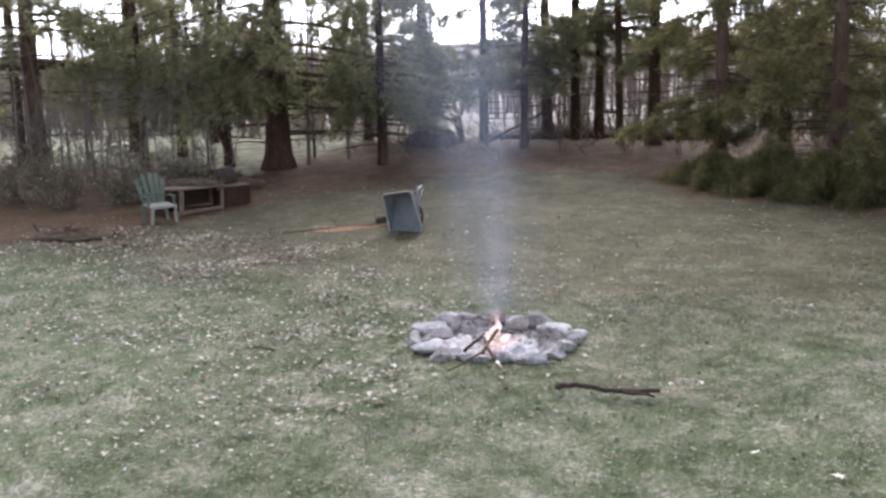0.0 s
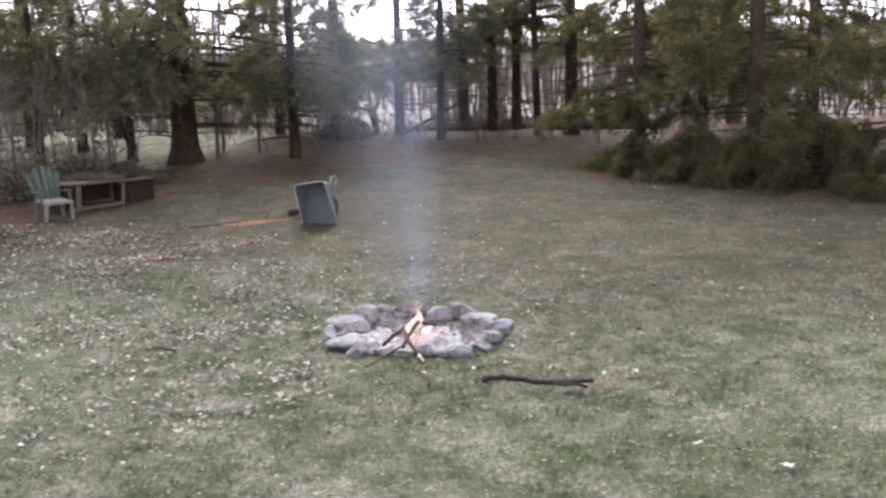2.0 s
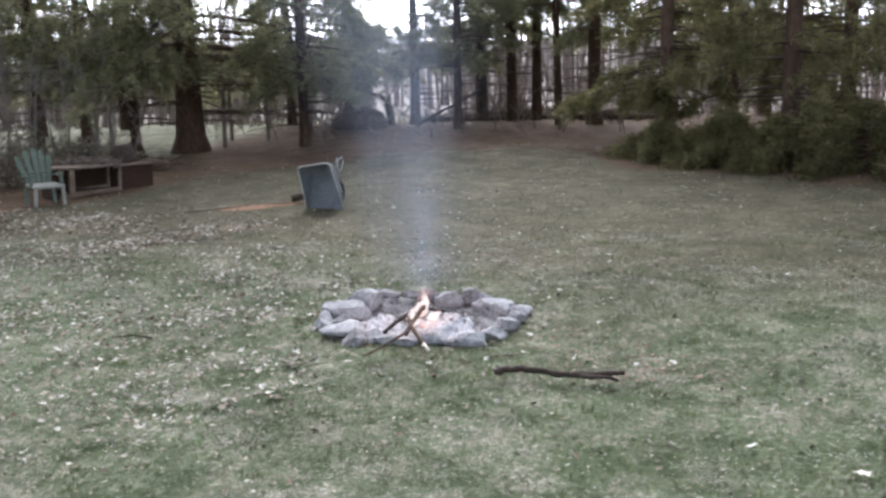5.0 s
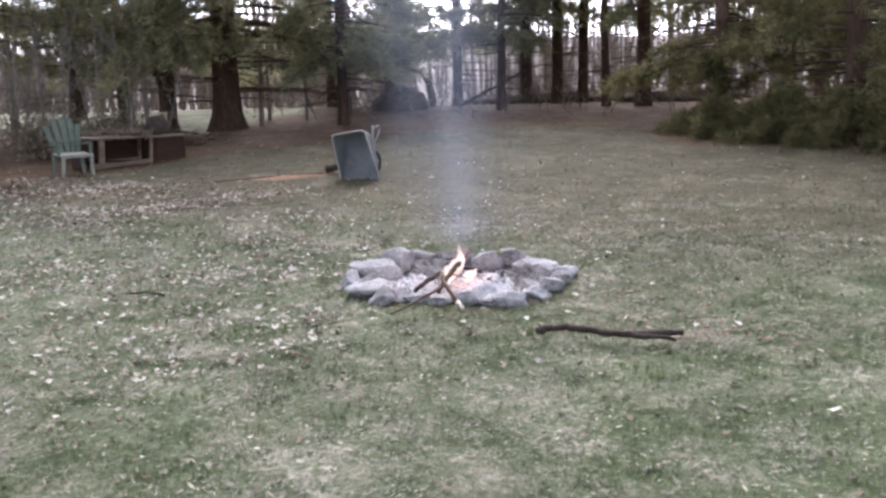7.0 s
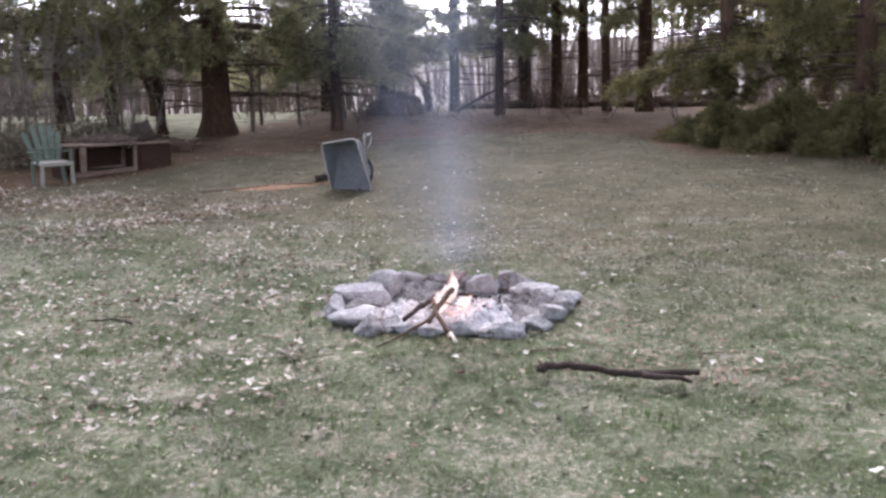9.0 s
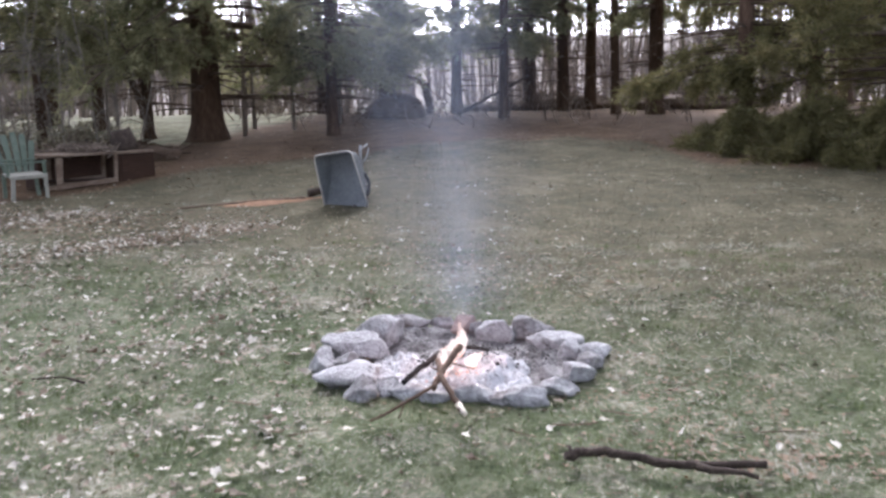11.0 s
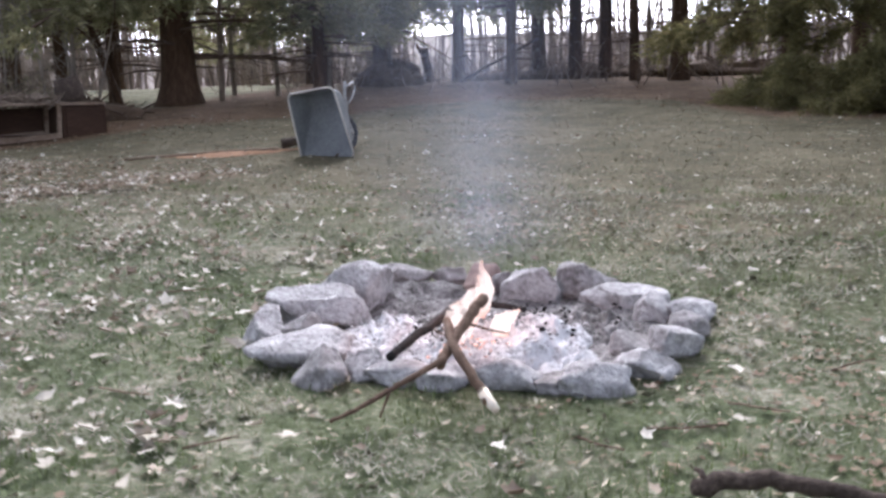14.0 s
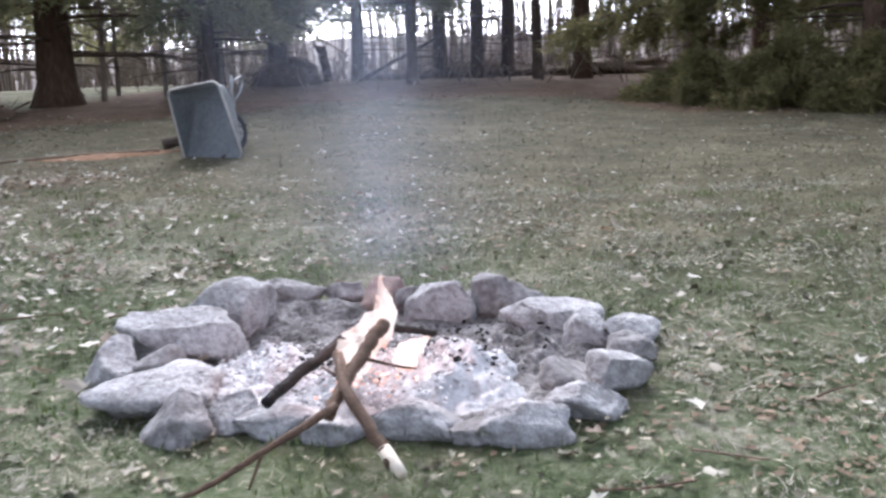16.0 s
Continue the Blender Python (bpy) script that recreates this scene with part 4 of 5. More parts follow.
# ---- yard things ----
def wheelbarrow():
    """Stands on its nose, tray open to the lawn, wheel and legs behind."""
    top = thing("wheelbarrow", on_land(-2.46, 5.82, -0.05, -17) @ pose(0, 0, 0, 11, -8, 0), "faded blue-grey wheelbarrow stood on its nose on the lawn", "wheelbarrow")

    def ring(half_lo, half_hi, zlo, zhi, r, v, n=7):
        pts = []
        corners = [(-half_lo, zlo, 180, 270), (half_lo, zlo, 270, 360), (half_hi, zhi, 0, 90), (-half_hi, zhi, 90, 180)]
        for cu, cz, a0, a1 in corners:
            su, sz = (1 if cu > 0 else -1), (1 if cz > (zlo + zhi) / 2 else -1)
            for a in np.radians(np.linspace(a0, a1, n)):
                pts.append((cu - su * r + r * math.cos(a), v, cz - sz * r + r * math.sin(a)))
        return pts

    outer = [ring(0.32, 0.285, 0.0, 0.76, 0.07, 0.0), ring(0.315, 0.28, 0.012, 0.75, 0.07, 0.015), ring(0.295, 0.262, 0.12, 0.735, 0.07, 0.08), ring(0.265, 0.235, 0.28, 0.71, 0.07, 0.18), ring(0.225, 0.2, 0.44, 0.68, 0.07, 0.27)]
    bm = bmesh.new()
    rows = [[bm.verts.new(p) for p in loop] for loop in outer]
    for a, b in zip(rows, rows[1:]):
        for k in range(len(a)):
            bm.faces.new((a[k], a[(k + 1) % len(a)], b[(k + 1) % len(a)], b[k]))
    bm.faces.new(rows[-1])
    bmesh.ops.recalc_face_normals(bm, faces=bm.faces)
    tray = shade(part("tray", bm, M_TRAY, top))
    sol = tray.modifiers.new("sheet", "SOLIDIFY")
    sol.thickness = 0.006
    loop = np.array(ring(0.322, 0.287, -0.002, 0.762, 0.07, -0.004))
    loop = np.concatenate([loop, loop[:2]])
    bent_tube("rim", loop, 0.011, M_RIM, top, "worn pale rolled rim", 8)
    for s in (-1, 1):
        bent_tube("frame_tube", [(s * 0.06, 0.52, 0.17), (s * 0.12, 0.31, 0.26), (s * 0.2, 0.295, 0.48), (s * 0.22, 0.29, 0.62), (s * 0.24, 0.33, 0.75 if s > 0 else 0.64)], 0.016, M_TUBE, top)
        bent_tube("leg", [(s * 0.21, 0.28, 0.50), (s * 0.22, 0.42, 0.56), (s * 0.22, 0.53, 0.64 if s > 0 else 0.54), (s * 0.22, 0.52, 0.71 if s > 0 else 0.6), (s * 0.23, 0.28, 0.69 if s > 0 else 0.6)], 0.009, M_TUBE, top, "bent pale tube leg")
    wheel = part("wheel", fast_mesh("wheel", *tube_arrays([(-0.045, 0.50, 0.19), (0.045, 0.50, 0.19)], [0.03, 0.03], 14), M_TUBE, True), None, top)
    a = np.linspace(0, 2 * math.pi, 29)
    circle = lambda r: np.stack([np.zeros(29), 0.50 + r * np.cos(a), 0.19 + r * np.sin(a)], -1)  # noqa: E731
    part("tyre", fast_mesh("tyre", *tube_arrays(circle(0.155), [0.036] * 29, 10), M_RUBBER, True), None, wheel, "black rubber tyre")
    part("rim", fast_mesh("rim", *tube_arrays(circle(0.118), [0.012] * 29, 8), M_TUBE, True), None, wheel)
    for k in range(6):
        b = k * math.pi / 3
        part("spoke", fast_mesh("spoke", *tube_arrays([(0, 0.50, 0.19), (0, 0.50 + 0.115 * math.cos(b), 0.19 + 0.115 * math.sin(b))], [0.008, 0.008], 6), M_TUBE, True), None, wheel)


wheelbarrow()


def garden_chair():
    """Moulded plastic chair with a fan of back slats and a low seat."""
    top = thing("garden_chair", on_land(-7.38, 6.5, 0.0, 47), "faded green plastic garden chair with fan back", "chair")
    bm = bmesh.new()
    box(bm, (0.5, 0.46, 0.03), pose(0, -0.05, 0.33, 4), 0.012)
    box(bm, (0.5, 0.03, 0.06), pose(0, -0.28, 0.32), 0.012)
    part("seat", bm, M_CHAIR_SKYLIT, top, "seat in a paler tone for the sky light on it")
    for k in range(5):
        q = k - 2
        w0, w1 = 0.062, 0.098
        hgt = 0.60 - 0.034 * q * q
        bm = bmesh.new()
        n = 8
        left, right = [], []
        for i in range(n + 1):
            u = i / n
            c = q * (0.085 + 0.045 * u)
            w = (w0 + (w1 - w0) * u) / 2 * (1.0 if u < 0.85 else math.sqrt(max(0.2, 1 - ((u - 0.85) / 0.15) ** 2 * 0.5)))
            y = 0.17 + 0.22 * u + 0.02 * abs(q)
            left.append((c - w, y, 0.33 + hgt * u))
            right.append((c + w, y, 0.33 + hgt * u))
        fr = [bm.verts.new(p) for p in left + right[::-1]]
        face = bm.faces.new(fr)
        ext = bmesh.ops.extrude_face_region(bm, geom=[face])
        bmesh.ops.translate(bm, vec=(0, 0.022, -0.004), verts=[v for v in ext["geom"] if isinstance(v, bmesh.types.BMVert)])
        bmesh.ops.recalc_face_normals(bm, faces=bm.faces)
        part("back_slat", bm, M_CHAIR, top)
    for z, w, y in ((0.47, 0.46, 0.235), (0.53, 0.48, 0.255)):
        bm = bmesh.new()
        box(bm, (w, 0.03, 0.03), pose(0, y, z), 0.008)
        part("back_rail", bm, M_CHAIR, top)
    for sx in (-1, 1):
        # front legs share the seat's painted-in lighter tone
        for y, mt in ((-0.25, M_CHAIR_SKYLIT), (0.2, M_CHAIR)):
            bm = bmesh.new()
            box(bm, (0.055, 0.05, 0.36), pose(sx * 0.225, y, 0.155, 4 if y < 0 else -8, -3 * sx), 0.012)
            part("leg", bm, mt, top)
        bm = bmesh.new()
        box(bm, (0.06, 0.44, 0.025), pose(sx * 0.26, 0.03, 0.50, -4), 0.01)
        part("armrest", bm, M_CHAIR, top)
        bm = bmesh.new()
        box(bm, (0.045, 0.04, 0.19), pose(sx * 0.25, -0.15, 0.41), 0.01)
        part("arm_post", bm, M_CHAIR, top)


garden_chair()


def old_table():
    top = thing("old_workbench", on_land(-7.12, 7.95, -0.03, 53), "low weathered workbench with a sagging plank top", "workbench")
    for k in range(3):
        bm = bmesh.new()
        box(bm, (1.84 - 0.03 * k, 0.185, 0.035), pose(0.01 * k, -0.19 + 0.19 * k, 0.505 - 0.004 * k, 0, 1.2 + 0.4 * k), 0.006)
        part("top_plank", bm, M_PLANK, top)
    for x, y, w in ((-0.62, -0.22, 0.10), (-0.62, 0.2, 0.09), (0.28, -0.23, 0.055), (0.28, 0.2, 0.06)):
        bm = bmesh.new()
        box(bm, (w, 0.06, 0.5), pose(x, y, 0.235, 2, 2), 0.006)
        part("leg", bm, M_PLANK, top)
    for y, z, ln in ((-0.24, 0.06, 1.15), (0.2, 0.08, 1.1)):
        bm = bmesh.new()
        box(bm, (ln, 0.03, 0.075), pose(-0.29, y, z, 0, -2), 0.005)
        part("stretcher", bm, M_PLANK, top, "pale low board")
    bm = bmesh.new()
    box(bm, (1.1, 0.42, 0.02), pose(-0.28, 0.0, 0.10, 0, 3), 0.004)
    part("shelf", bm, M_PLANK_RED, top, "dark lower shelf")
    bm = bmesh.new()
    box(bm, (0.05, 0.5, 0.44), pose(-0.93, 0.0, 0.24), 0.006)
    part("end_panel", bm, M_PLANK_RED, top)
    bm = bmesh.new()
    box(bm, (0.62, 0.5, 0.46), pose(0.63, 0.0, 0.235), 0.01)
    cab = part("cupboard", bm, M_PLANK_RED, top, "dark red-brown closed cupboard")
    bm = bmesh.new()
    box(bm, (0.5, 0.018, 0.40), pose(0.62, -0.262, 0.235), 0.005)
    part("door", bm, M_PLANK_RED, cab)
    # added board closes the rear: its dark colour stands in for shade inside
    bm = bmesh.new()
    box(bm, (1.2, 0.02, 0.40), pose(-0.3, 0.24, 0.25), 0.004)
    part("inner_shade_board", bm, M_PLANK_RED, top, "dark boards added for the shade inside the bench")


old_table()


def log_chunk(name, x, y, z, r, h, tilt, seed, label, mat=M_DEADWOOD, category="stump"):
    rng = np.random.default_rng(seed)
    bm = bmesh.new()
    bmesh.ops.create_cone(bm, cap_ends=True, segments=16, radius1=r, radius2=r * 0.8, depth=h)
    bmesh.ops.subdivide_edges(bm, edges=[e for e in bm.edges if abs(e.verts[0].co.z - e.verts[1].co.z) > h / 2], cuts=4)
    o = Vector(rng.uniform(-9, 9, 3))
    for v in bm.verts:
        k = 1 + 0.25 * noise.noise(v.co * 7 + o)
        v.co.x *= k
        v.co.y *= k
        v.co.z += 0.05 * noise.noise(v.co * 9 + o) * (v.co.z > 0)
    me = bpy.data.meshes.new(name)
    bm.to_mesh(me)
    bm.free()
    me.materials.append(mat)
    ob = new(name, me)
    ob.matrix_basis = pose(x, y, z + h / 2 - 0.01, *tilt)
    return tagged(shade(ob), label, category)


log_chunk("stump_block", -6.80, 8.40, float(land(-7.12, 7.95)) + 0.485, 0.2, 0.34, (0, -10, 20), 4, "dark weathered stump block on the workbench")
log_chunk("log_stub", -3.02, 6.36, float(land(-3.02, 6.36)) - 0.02, 0.06, 0.24, (0, 78, 10), 5, "short dark log stub on the lawn", category="log")


def brush_heap(name, x, y, w, d, h, n, seed, label, soil=None, leaf=0, lift=0.0, twig=0.9):
    """A mound of soil under a tangle of sticks."""
    rng = np.random.default_rng(seed)
    top = thing(name, on_land(x, y, lift), label, "brush pile")
    if soil:
        bm = bmesh.new()
        bmesh.ops.create_icosphere(bm, subdivisions=4, radius=1.0)
        for v in bm.verts:
            k = 1 + 0.3 * noise.noise(v.co * 2 + Vector((seed, 0, 0))) + 0.1 * noise.noise(v.co * 6)
            v.co = Vector((v.co.x * k * w / 2, v.co.y * k * d / 2, max(-0.1, v.co.z * k * h)))
        for f in bm.faces:
            f.smooth = True
        part("mound", bm, soil, top)
    heap = Heap()
    for _ in range(n):
        a, r = rng.uniform(0, 6.28), rng.uniform(0, 1) ** 0.6
        cx, cy = w / 2 * r * math.cos(a), d / 2 * r * math.sin(a)
        cz = h * max(0.0, 1 - r * r) * (rng.uniform(0.7, 1.1) if soil else rng.uniform(0.1, 1)) + 0.02
        L = rng.uniform(0.25, 1) * twig
        b, e = rng.uniform(0, 6.28), rng.normal(0.05, 0.3)
        dv = np.array([math.cos(b) * math.cos(e), math.sin(b) * math.cos(e), math.sin(e)]) * L / 2
        c = np.array([cx, cy, cz])
        r0 = rng.uniform(0.004, 0.016)
        heap.add(*tube_arrays([c - dv, c + rng.normal(0, 0.04 * L, 3), c + dv], [r0, r0 * 0.8, r0 * 0.3], 4, False))
    tagged(part("branchwork", heap.mesh("branchwork", M_BOUGH if soil else M_TWIG), None, top), kind="stuff")
    return top


brush_heap("brush_pile", -4.45, 18.6, 1.5, 1.1, 0.55, 260, 201, "dark mound of soil and brush under the pines", M_BRUSH)
brush_heap("brush_pile", -0.4, 20.9, 5.0, 1.2, 0.34, 420, 205, "low ridge of soil and dead brush behind the pines", M_BRUSH)
brush_heap("brush_pile", 3.2, 19.8, 3.4, 1.2, 0.30, 260, 206, "low ridge of soil and dead brush behind the pines", M_BRUSH)
brush_heap("brush_pile", -7.27, 7.87, 1.3, 0.4, 0.10, 130, 202, "loose dead twigs heaped on the workbench", None, lift=0.50, twig=0.5)
brush_heap("brush_pile", -8.2, 10.6, 2.6, 1.4, 0.32, 260, 203, "low tangle of dead branches and leaves", M_BRUSH)
brush_heap("leaf_pile", -8.2, 4.95, 1.5, 0.7, 0.14, 70, 204, "dark heap of leaves and twigs at the lawn edge", M_BRUSH, twig=0.5)
stick("broken_snag", [(-3.62, 19.4, 0.75), (-3.68, 19.4, 1.2), (-3.8, 19.4, 1.72)], 0.10, 0.11, M_BARK, "broken dead snag with a forked top", 7, 10, [((-3.78, 19.4, 1.6), (-3.95, 19.4, 1.85), 0.06), ((-3.76, 19.4, 1.6), (-3.64, 19.4, 1.83), 0.05)], "snag")
stick("fallen_pole", [(-2.85, 18.7, 0.90), (-2.0, 18.7, 1.35), (-1.0, 18.6, 1.85)], 0.045, 0.03, M_DEADWOOD, "thin dead pole leaning between the pines", 8, 8)
stick("dead_stick", [(-4.6, 5.5, float(land(-4.6, 5.5)) + 0.02), (-3.9, 5.9, float(land(-3.9, 5.9)) + 0.03), (-3.15, 6.25, float(land(-3.15, 6.25)) + 0.03)], 0.012, 0.018, M_PLANK, "long pale stick lying on bare dirt", 9, 7)
stick("dead_stick", [(-2.9, -0.74, 0.02), (-2.7, -0.71, 0.03), (-2.5, -0.80, 0.025)], 0.006, 0.009, M_DEADWOOD, "thin dark twig on the lawn", 10, 7)
stick("dead_stick", [(-4.6, 3.0, 0.2), (-3.9, 3.25, 0.21), (-3.3, 3.55, 0.22)], 0.006, 0.004, M_DEADWOOD, "thin dark twig among fallen leaves", 11, 7)

for k, (x, y, a, ln) in enumerate(((0.62, -1.18, 10, 0.26), (0.86, -1.02, -20, 0.2), (1.25, -0.62, 35, 0.22), (-1.35, -1.02, -15, 0.24), (-0.85, -1.45, 40, 0.18), (1.75, -1.25, 5, 0.3), (0.35, -1.32, -30, 0.16), (-1.7, 0.35, 20, 0.3))):
    ca, sa = math.cos(radians(a)), math.sin(radians(a))
    ends = [(x + d * ca, y + d * sa + 0.015 * (k % 3 - 1) * (d == 0), float(land(x + d * ca, y + d * sa)) + 0.02) for d in (-ln / 2, 0, ln / 2)]
    stick("twig", ends, 0.004, 0.003, M_PLANK if k % 2 else M_STICK, "thin dry twig lying in the grass", 20 + k, 6, category="twig")


def dirt_patch():
    rng = np.random.default_rng(77)
    n, m = 48, 14
    v = [(-3.65, 6.02, float(land(-3.65, 6.02)) + 0.035)]
    for j in range(1, m + 1):
        for i in range(n):
            a = 2 * math.pi * i / n
            k = 1 + 0.22 * math.sin(3 * a + 1) + 0.12 * math.sin(7 * a)
            r = j / m
            u, w = 0.72 * k * r * math.cos(a), 0.2 * k * r * math.sin(a)
            x, y = -3.65 + u * 0.87 - w * 0.45, 6.02 + u * 0.40 + w * 0.9
            v.append((x, y, float(land(x, y)) + (0.035 * (1 - r**2) + 0.004 * rng.normal() if j < m else -0.01)))
    bm = bmesh.new()
    vs = [bm.verts.new(p) for p in v]
    for i in range(n):
        bm.faces.new((vs[0], vs[1 + i], vs[1 + (i + 1) % n]))
        for j in range(m - 1):
            a, b = 1 + j * n, 1 + (j + 1) * n
            bm.faces.new((vs[a + i], vs[b + i], vs[b + (i + 1) % n], vs[a + (i + 1) % n]))
    me = bpy.data.meshes.new("dirt_patch")
    bm.to_mesh(me)
    bm.free()
    me.materials.append(M_DIRT)
    tagged(shade(new("dirt_patch", me)), "low spill of orange-brown soil beside the wheelbarrow", "soil")


dirt_patch()


# ---- fallen leaves ----
def leaf_arrays(rng, size):
    """A lobed leaf, curled a little: a fan of triangles round its middle."""
    lobes = np.array([1.0, 0.6, 0.9, 0.5, 0.72, 0.4, 0.3, 0.42, 0.7, 0.48, 0.86, 0.62])
    a = np.arange(12) * 2 * math.pi / 12
    r = size * lobes * rng.uniform(0.6, 1.25, 12)
    curl = rng.uniform(-0.1, 0.9)
    p = np.stack([r * np.cos(a), r * np.sin(a) * rng.uniform(0.35, 0.9), curl * r * np.abs(np.sin(a + rng.uniform(0, 6))) + rng.normal(0, 0.05 * size, 12)], -1)
    v = np.concatenate([[(0, 0, 0)], p])
    f = np.array([(0, 1 + k, 1 + (k + 1) % 12) for k in range(12)])
    e = np.array(Euler((rng.normal(0, 0.22), rng.normal(0, 0.22), rng.uniform(0, 6.28))).to_matrix())
    return v @ e.T, f


def scatter_leaves(name, mat, label, n, where, size, seed):
    rng = np.random.default_rng(seed)
    heap, made = Heap(), 0
    while made < n:
        x, y = where(rng)
        if math.hypot((x + 0.14) / 0.98, (y + 0.17) / 0.84) < 1 and rng.random() < 0.93:
            continue
        v, f = leaf_arrays(rng, rng.uniform(*size))
        if mat is M_LEAF_BROWN:
            v = v * (1, 1, 0.45)
        heap.add(v + (x, y, float(land(x, y)) + (rng.uniform(0.004, 0.016) if mat in (M_LEAF_BROWN, M_THATCH) else rng.uniform(0.012, 0.05))), f)
        made += 1
    tagged(new(name, heap.mesh(name, mat)), label, "leaves", kind="stuff")


def left_drift(rng):
    """Thick along a belt that runs from the lawn's near left to the far middle."""
    u = rng.uniform(0, 1)
    if rng.random() < 0.6:
        k = rng.integers(0, 40)
        u = (k * 0.618) % 1
        return (-7.5 + 5.8 * u + 2.2 * math.sin(7.1 * k) + rng.normal(0, 0.28), 3.8 - 5.0 * u + 1.7 * math.sin(3.7 * k) + rng.normal(0, 0.2))
    return (-7.5 + 5.8 * u + rng.normal(0, 1.4), 3.8 - 5.0 * u + rng.normal(0, 1.2))


def all_over(rng):
    return (rng.uniform(-9, 8), rng.uniform(-4.2, 10.5))


def behind_fire(rng):
    return (rng.normal(-0.2, 1.0), rng.normal(2.4, 0.9))


def along_edge(rng):
    x = rng.uniform(-11, 7)
    return (x, float(np.interp(x, EDGE_X, EDGE_Y)) + rng.normal(-0.1, 0.6))


def left_edge(rng):
    return (rng.normal(-6.8, 1.7), rng.normal(4.5, 0.6))


def near_left(rng):
    return (-1.6 - abs(rng.normal(0, 2.2)), rng.uniform(-3.6, 2.5))


def by_branch(rng):
    return (rng.normal(1.75, 0.35), rng.normal(-1.55, 0.16))


def leaf_row(rng):
    u = rng.uniform(0, 1)
    return (-5.1 + 2.0 * u + rng.normal(0, 0.25), 2.6 + 1.8 * u + rng.normal(0, 0.22))


def beside_ring(rng):
    return (rng.normal(1.25, 0.45), rng.normal(-0.85, 0.5))


def under_trees(rng):
    x = rng.uniform(-13, 9)
    return (x, float(np.interp(x, EDGE_X, EDGE_Y)) + abs(rng.normal(0, 4.0)))


scatter_leaves("fallen_leaves", M_LEAF, "pale curled dead leaves drifted over the lawn", 2900, left_drift, (0.022, 0.06), 301)
scatter_leaves("fallen_leaves", M_LEAF, "pale dead leaves scattered thinly over the lawn", 1500, all_over, (0.015, 0.042), 302)
scatter_leaves("fallen_leaves", M_LEAF, "pale leaves gathered behind the fire ring", 130, behind_fire, (0.02, 0.05), 303)
scatter_leaves("leaf_litter", M_LEAF_BROWN, "brown leaf litter along the lawn edge", 900, along_edge, (0.025, 0.06), 304)
scatter_leaves("fallen_leaves", M_LEAF, "pale dead leaves thick on the open lawn", 800, near_left, (0.02, 0.055), 310)
scatter_leaves("fallen_leaves", M_LEAF, "pale pinkish-brown leaves among the brown ones by the bench", 650, left_edge, (0.028, 0.06), 308)
scatter_leaves("leaf_litter", M_LEAF_BROWN, "brown leaves gathered behind the fire ring", 420, behind_fire, (0.02, 0.05), 314)
scatter_leaves("leaf_litter", M_LEAF_BROWN, "brown leaves beside the fallen branch", 160, by_branch, (0.02, 0.05), 309)
scatter_leaves("leaf_litter", M_LEAF_BROWN, "brown leaves heaped at the lawn edge", 2000, left_edge, (0.025, 0.06), 305)
scatter_leaves("leaf_litter", M_LEAF_BROWN, "dull brown leaves under the trees", 1200, under_trees, (0.03, 0.06), 306)
scatter_leaves("fallen_leaves", M_LEAF, "pale leaves raked into a low row across the lawn", 380, leaf_row, (0.025, 0.06), 311)
scatter_leaves("leaf_litter", M_LEAF_BROWN, "brown leaves raked into a low row across the lawn", 700, leaf_row, (0.025, 0.06), 312)
scatter_leaves("leaf_litter", M_LEAF_BROWN, "torn brown leaf scraps in the grass beside the fire ring", 520, beside_ring, (0.012, 0.034), 313)
scatter_leaves("leaf_litter", M_LEAF_BROWN, "brown leaf scraps in the lawn", 1100, all_over, (0.02, 0.05), 307)


def debris(n, x0, x1, y0, y1, size, seed, label):
    """Flat crumbs of straw, bark and leaf lying in the grass."""
    rng = np.random.default_rng(seed)
    x, y = rng.uniform(x0, x1, n), rng.uniform(y0, y1, n)
    keep = (np.hypot((x + 0.14) / 0.90, (y + 0.17) / 0.74) > 1) & (y < np.interp(x, EDGE_X, EDGE_Y) + 0.5)
    x, y = x[keep], y[keep]
    n = len(x)
    a, ln, w = rng.uniform(0, 6.28, n), size * rng.uniform(0.5, 1.6, n), size * rng.uniform(0.2, 0.6, n)
    c = np.stack([x, y, land(x, y) + rng.uniform(0.012, 0.032, n)], -1)
    u = np.stack([np.cos(a), np.sin(a), rng.normal(0, 0.25, n)], -1) * ln[:, None]
    p = np.stack([-np.sin(a), np.cos(a), rng.normal(0, 0.25, n)], -1) * w[:, None]
    v = np.stack([c - u, c - p * rng.uniform(0.5, 1, (n, 1)), c + u, c + p], 1).reshape(-1, 3)
    tagged(new("lawn_debris", fast_mesh("lawn_debris", v, np.arange(len(v)).reshape(-1, 4), M_DEBRIS)), label, "debris", kind="stuff")


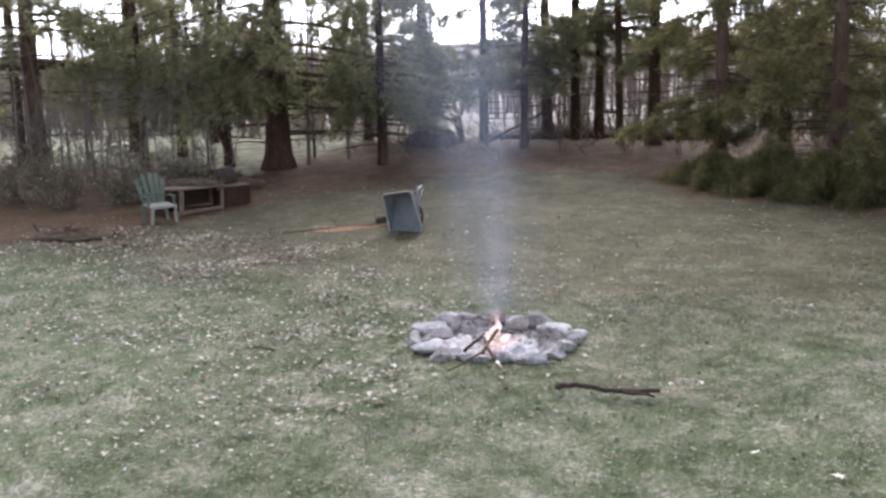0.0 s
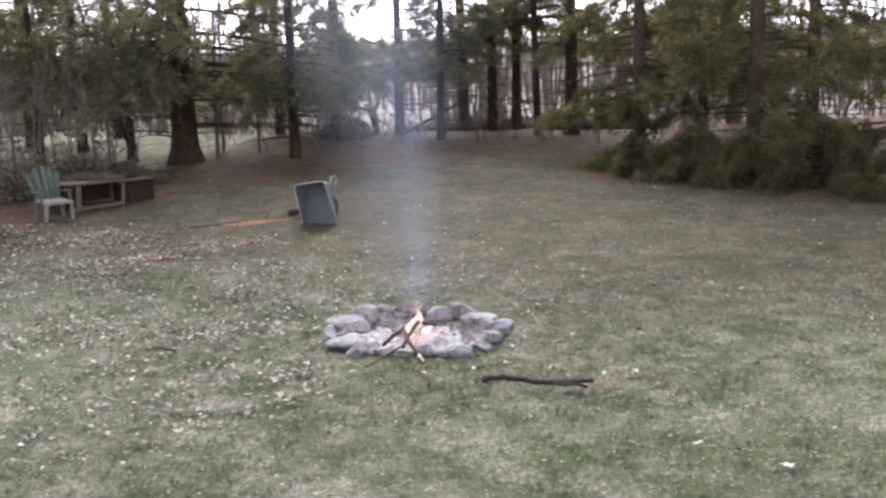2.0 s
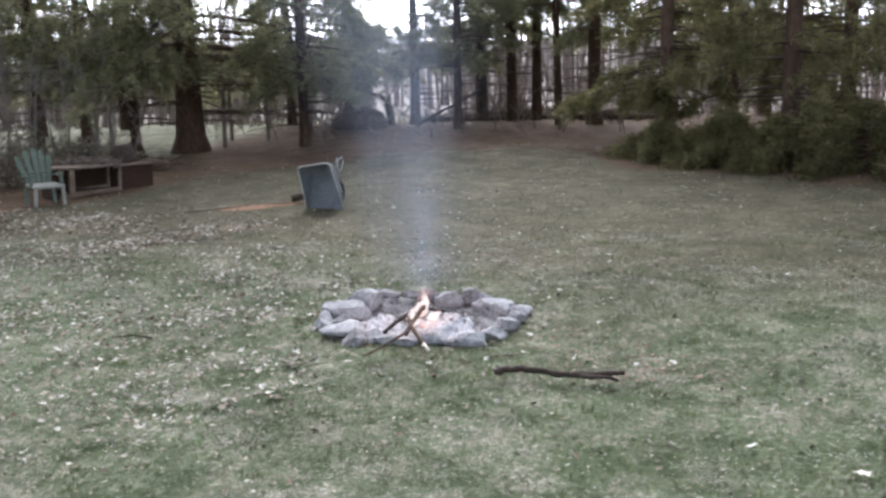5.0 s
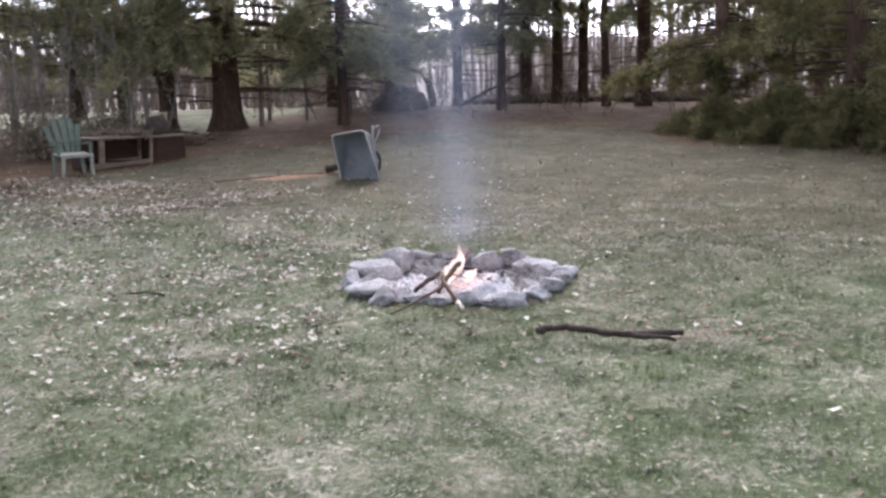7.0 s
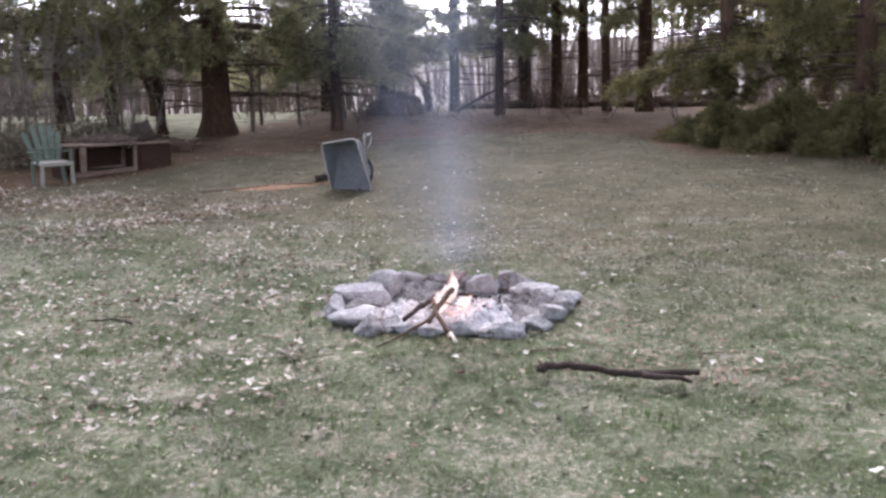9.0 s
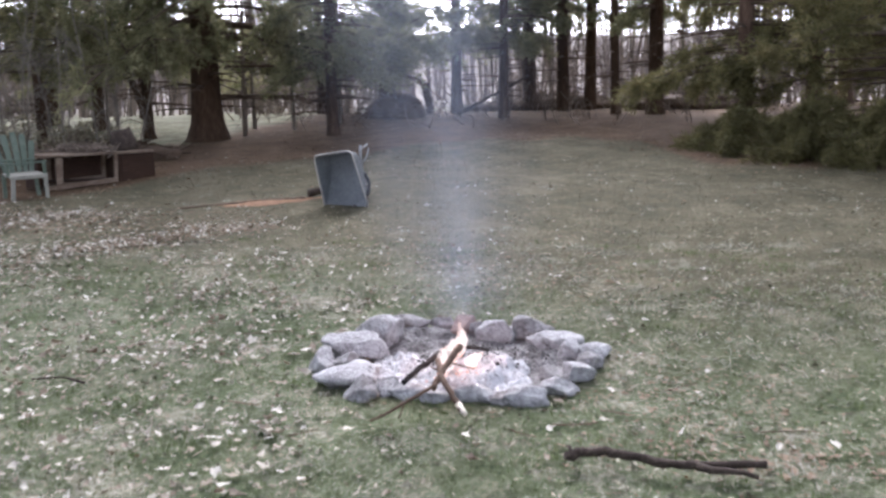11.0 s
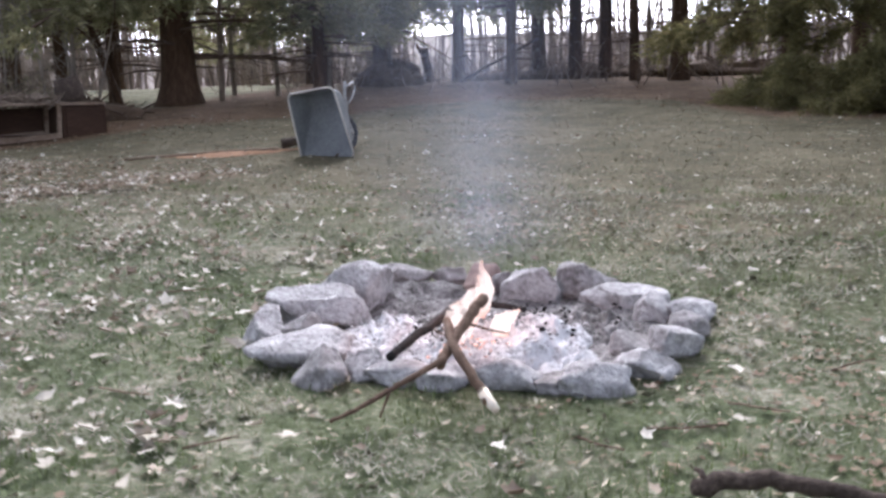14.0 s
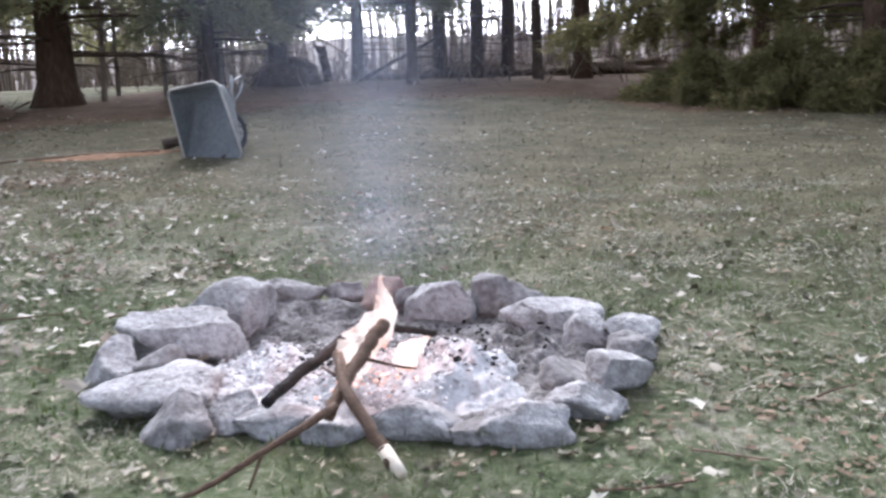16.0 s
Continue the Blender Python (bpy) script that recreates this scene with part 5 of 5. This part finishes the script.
debris(5500, -3.4, 3.8, -4.4, 2.2, 0.013, 601, "pale crumbs of straw and leaf in the grass by the fire")
debris(8000, -8.5, 6.5, -4.5, 5.5, 0.019, 602, "pale crumbs of straw and leaf over the lawn")
M_LEAF_PALE = foliage("bleached_leaf", [(0.1, (0.40, 0.36, 0.29)), (0.5, (0.55, 0.51, 0.44)), (0.9, (0.72, 0.69, 0.62))], 0.15, 2.0, 0.6)
SINGLES = [
    (2.25, -2.92, 0.10), (2.80, -3.33, 0.075), (1.93, -1.43, 0.055), (1.23, 0.33, 0.05), (0.83, 0.56, 0.06), (0.90, 1.71, 0.06), (-1.28, 1.27, 0.075), (-1.10, 1.36, 0.06), (-1.01, 6.84, 0.07), (-1.34, 5.41, 0.07),
    (1.08, 0.65, 0.05), (0.41, 2.0, 0.06), (-3.08, -0.6, 0.06), (-2.55, -1.3, 0.06), (-2.53, -1.36, 0.05), (3.1, 1.6, 0.06), (-1.16, 0.59, 0.05), (0.85, -0.75, 0.04), (0.05, -1.42, 0.05), (1.65, -1.5, 0.06),
]
for k, (x, y, size) in enumerate(SINGLES):
    rng = np.random.default_rng(400 + k)
    ob = new("fallen_leaf", fast_mesh("fallen_leaf", *leaf_arrays(rng, size), M_LEAF_PALE))
    ob.matrix_basis = on_land(x, y, 0.04)
    tagged(ob, "pale curled dead leaf lying on the grass", "leaf", "single leaves on the lawn")


def open_lawn(rng):
    """Nearer half of the lawn, in loose patches."""
    while True:
        x, y = rng.uniform(-6.5, 5.0), rng.uniform(-4.4, 2.4)
        if noise.noise(Vector((x * 1.3, y * 1.9, 7.0))) + 0.35 * noise.noise(Vector((x * 5, y * 6, 2.0))) > rng.uniform(-0.5, 0.35):
            return x, y


scatter_leaves("lawn_thatch", M_THATCH, "flat scraps of matted dead grass and leaf in the lawn", 6500, open_lawn, (0.012, 0.04), 315)


# ---- grass ----
def grass(n, x0, x1, y0, y1, length, width, seed, label, dull=False):
    rng = np.random.default_rng(seed)
    x, y = rng.uniform(x0, x1, n), rng.uniform(y0, y1, n)
    keep = (np.hypot((x + 0.14) / 0.90, (y + 0.17) / 0.74) > 1) & (y < np.interp(x, EDGE_X, EDGE_Y) + rng.normal(0, 0.5, n))
    clump = np.sin(3.1 * x + 1.3 * np.sin(2.3 * y)) * np.sin(2.7 * y + 1.1 * np.sin(1.9 * x)) + 0.5 * np.sin(9 * x + y) * np.sin(8 * y - x)
    keep &= rng.uniform(-1.6, 0.9, n) < clump
    keep &= np.hypot((x + 3.65) * 0.9 + (y - 6.02) * 0.42, ((y - 6.02) * 0.9 - (x + 3.65) * 0.42) * 3.2) > 0.72
    if not dull:
        keep &= rng.uniform(0.5, 5.5, n) > y
    x, y = x[keep], y[keep]
    n = len(x)
    a = rng.uniform(0, 2 * math.pi, n)
    flat = np.clip(rng.normal(1.3, 0.3, n), 0.1, 1.9)
    ln = length * rng.uniform(0.5, 1.4, n)
    base = np.stack([x, y, land(x, y) - 0.004], -1)
    d = np.stack([np.cos(a) * np.sin(flat), np.sin(a) * np.sin(flat), np.abs(np.cos(flat)) * 0.8 + 0.12], -1)
    side = np.stack([-np.sin(a), np.cos(a), np.zeros(n)], -1) * (width * rng.uniform(0.7, 1.4, n))[:, None]
    v = np.stack([base - side, base + side, base + d * ln[:, None]], 1).reshape(-1, 3)
    tagged(new("grass", fast_mesh("grass", v, np.arange(len(v)).reshape(-1, 3), M_GRASS_DULL if dull else M_GRASS)), label, "grass", kind="stuff")


grass(260000, -3.2, 3.6, -4.3, 1.6, 0.042, 0.0026, 501, "short winter-worn grass, straw and dull green, round the fire ring")
grass(240000, -8.5, 7.0, -4.5, 5.0, 0.05, 0.0042, 502, "short winter-worn grass, straw and dull green, over the lawn")
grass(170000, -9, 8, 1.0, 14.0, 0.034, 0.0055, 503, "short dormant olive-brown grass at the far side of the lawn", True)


def tufts(n, each, x0, x1, y0, y1, length, width, flat, mat, seed, label):
    """Small clusters of blades: matted dry straw, or fresher upright grass."""
    rng = np.random.default_rng(seed)
    cx, cy = rng.uniform(x0, x1, n), rng.uniform(y0, y1, n)
    side = 1 if mat is M_STRAW else -1
    patch = np.array([noise.noise(Vector((u * 1.1, w * 1.6, 4.0))) for u, w in zip(cx, cy)]) * side > -0.02
    cx, cy = cx[patch], cy[patch]
    n = len(cx)
    ca, cr = rng.uniform(0, 6.28, n), rng.uniform(0.03, 0.11, n)
    x = np.repeat(cx, each) + rng.normal(0, 1, n * each) * np.repeat(cr, each) * 1.4
    y = np.repeat(cy, each) + rng.normal(0, 1, n * each) * np.repeat(cr, each) * 0.7
    keep = (np.hypot((x + 0.14) / 0.90, (y + 0.17) / 0.74) > 1) & (y < np.interp(x, EDGE_X, EDGE_Y))
    x, y, a = x[keep], y[keep], (np.repeat(ca, each) + rng.normal(0, 0.8, n * each))[keep]
    m = len(x)
    lean = np.clip(rng.normal(flat, 0.25, m), 0.05, 1.5)
    ln = length * rng.uniform(0.5, 1.4, m)
    base = np.stack([x, y, land(x, y) + rng.uniform(0, 0.022, m)], -1)
    d = np.stack([np.cos(a) * np.sin(lean), np.sin(a) * np.sin(lean), np.cos(lean)], -1)
    side = np.stack([-np.sin(a), np.cos(a), np.zeros(m)], -1) * (width * rng.uniform(0.7, 1.4, m))[:, None]
    v = np.stack([base - side, base + side, base + d * ln[:, None]], 1).reshape(-1, 3)
    tagged(new("grass_tufts", fast_mesh("grass_tufts", v, np.arange(len(v)).reshape(-1, 3), mat)), label, "grass", kind="stuff")


M_FRESH = foliage("fresh_blades", [(0.1, (0.075, 0.105, 0.038)), (0.5, (0.11, 0.145, 0.056)), (0.9, (0.17, 0.20, 0.085))], 0.25)
tufts(3800, 24, -7, 5.5, -4.4, 3.5, 0.042, 0.0028, 1.35, M_STRAW, 511, "matted pale straw lying in patches on the lawn")
tufts(160, 22, -8, 5, 2.5, 7.5, 0.07, 0.005, 1.35, M_STRAW, 512, "matted pale straw on the far lawn")
tufts(1100, 26, -7, 5.5, -4.4, 3.5, 0.04, 0.003, 0.5, M_FRESH, 513, "small tufts of fresher green grass")
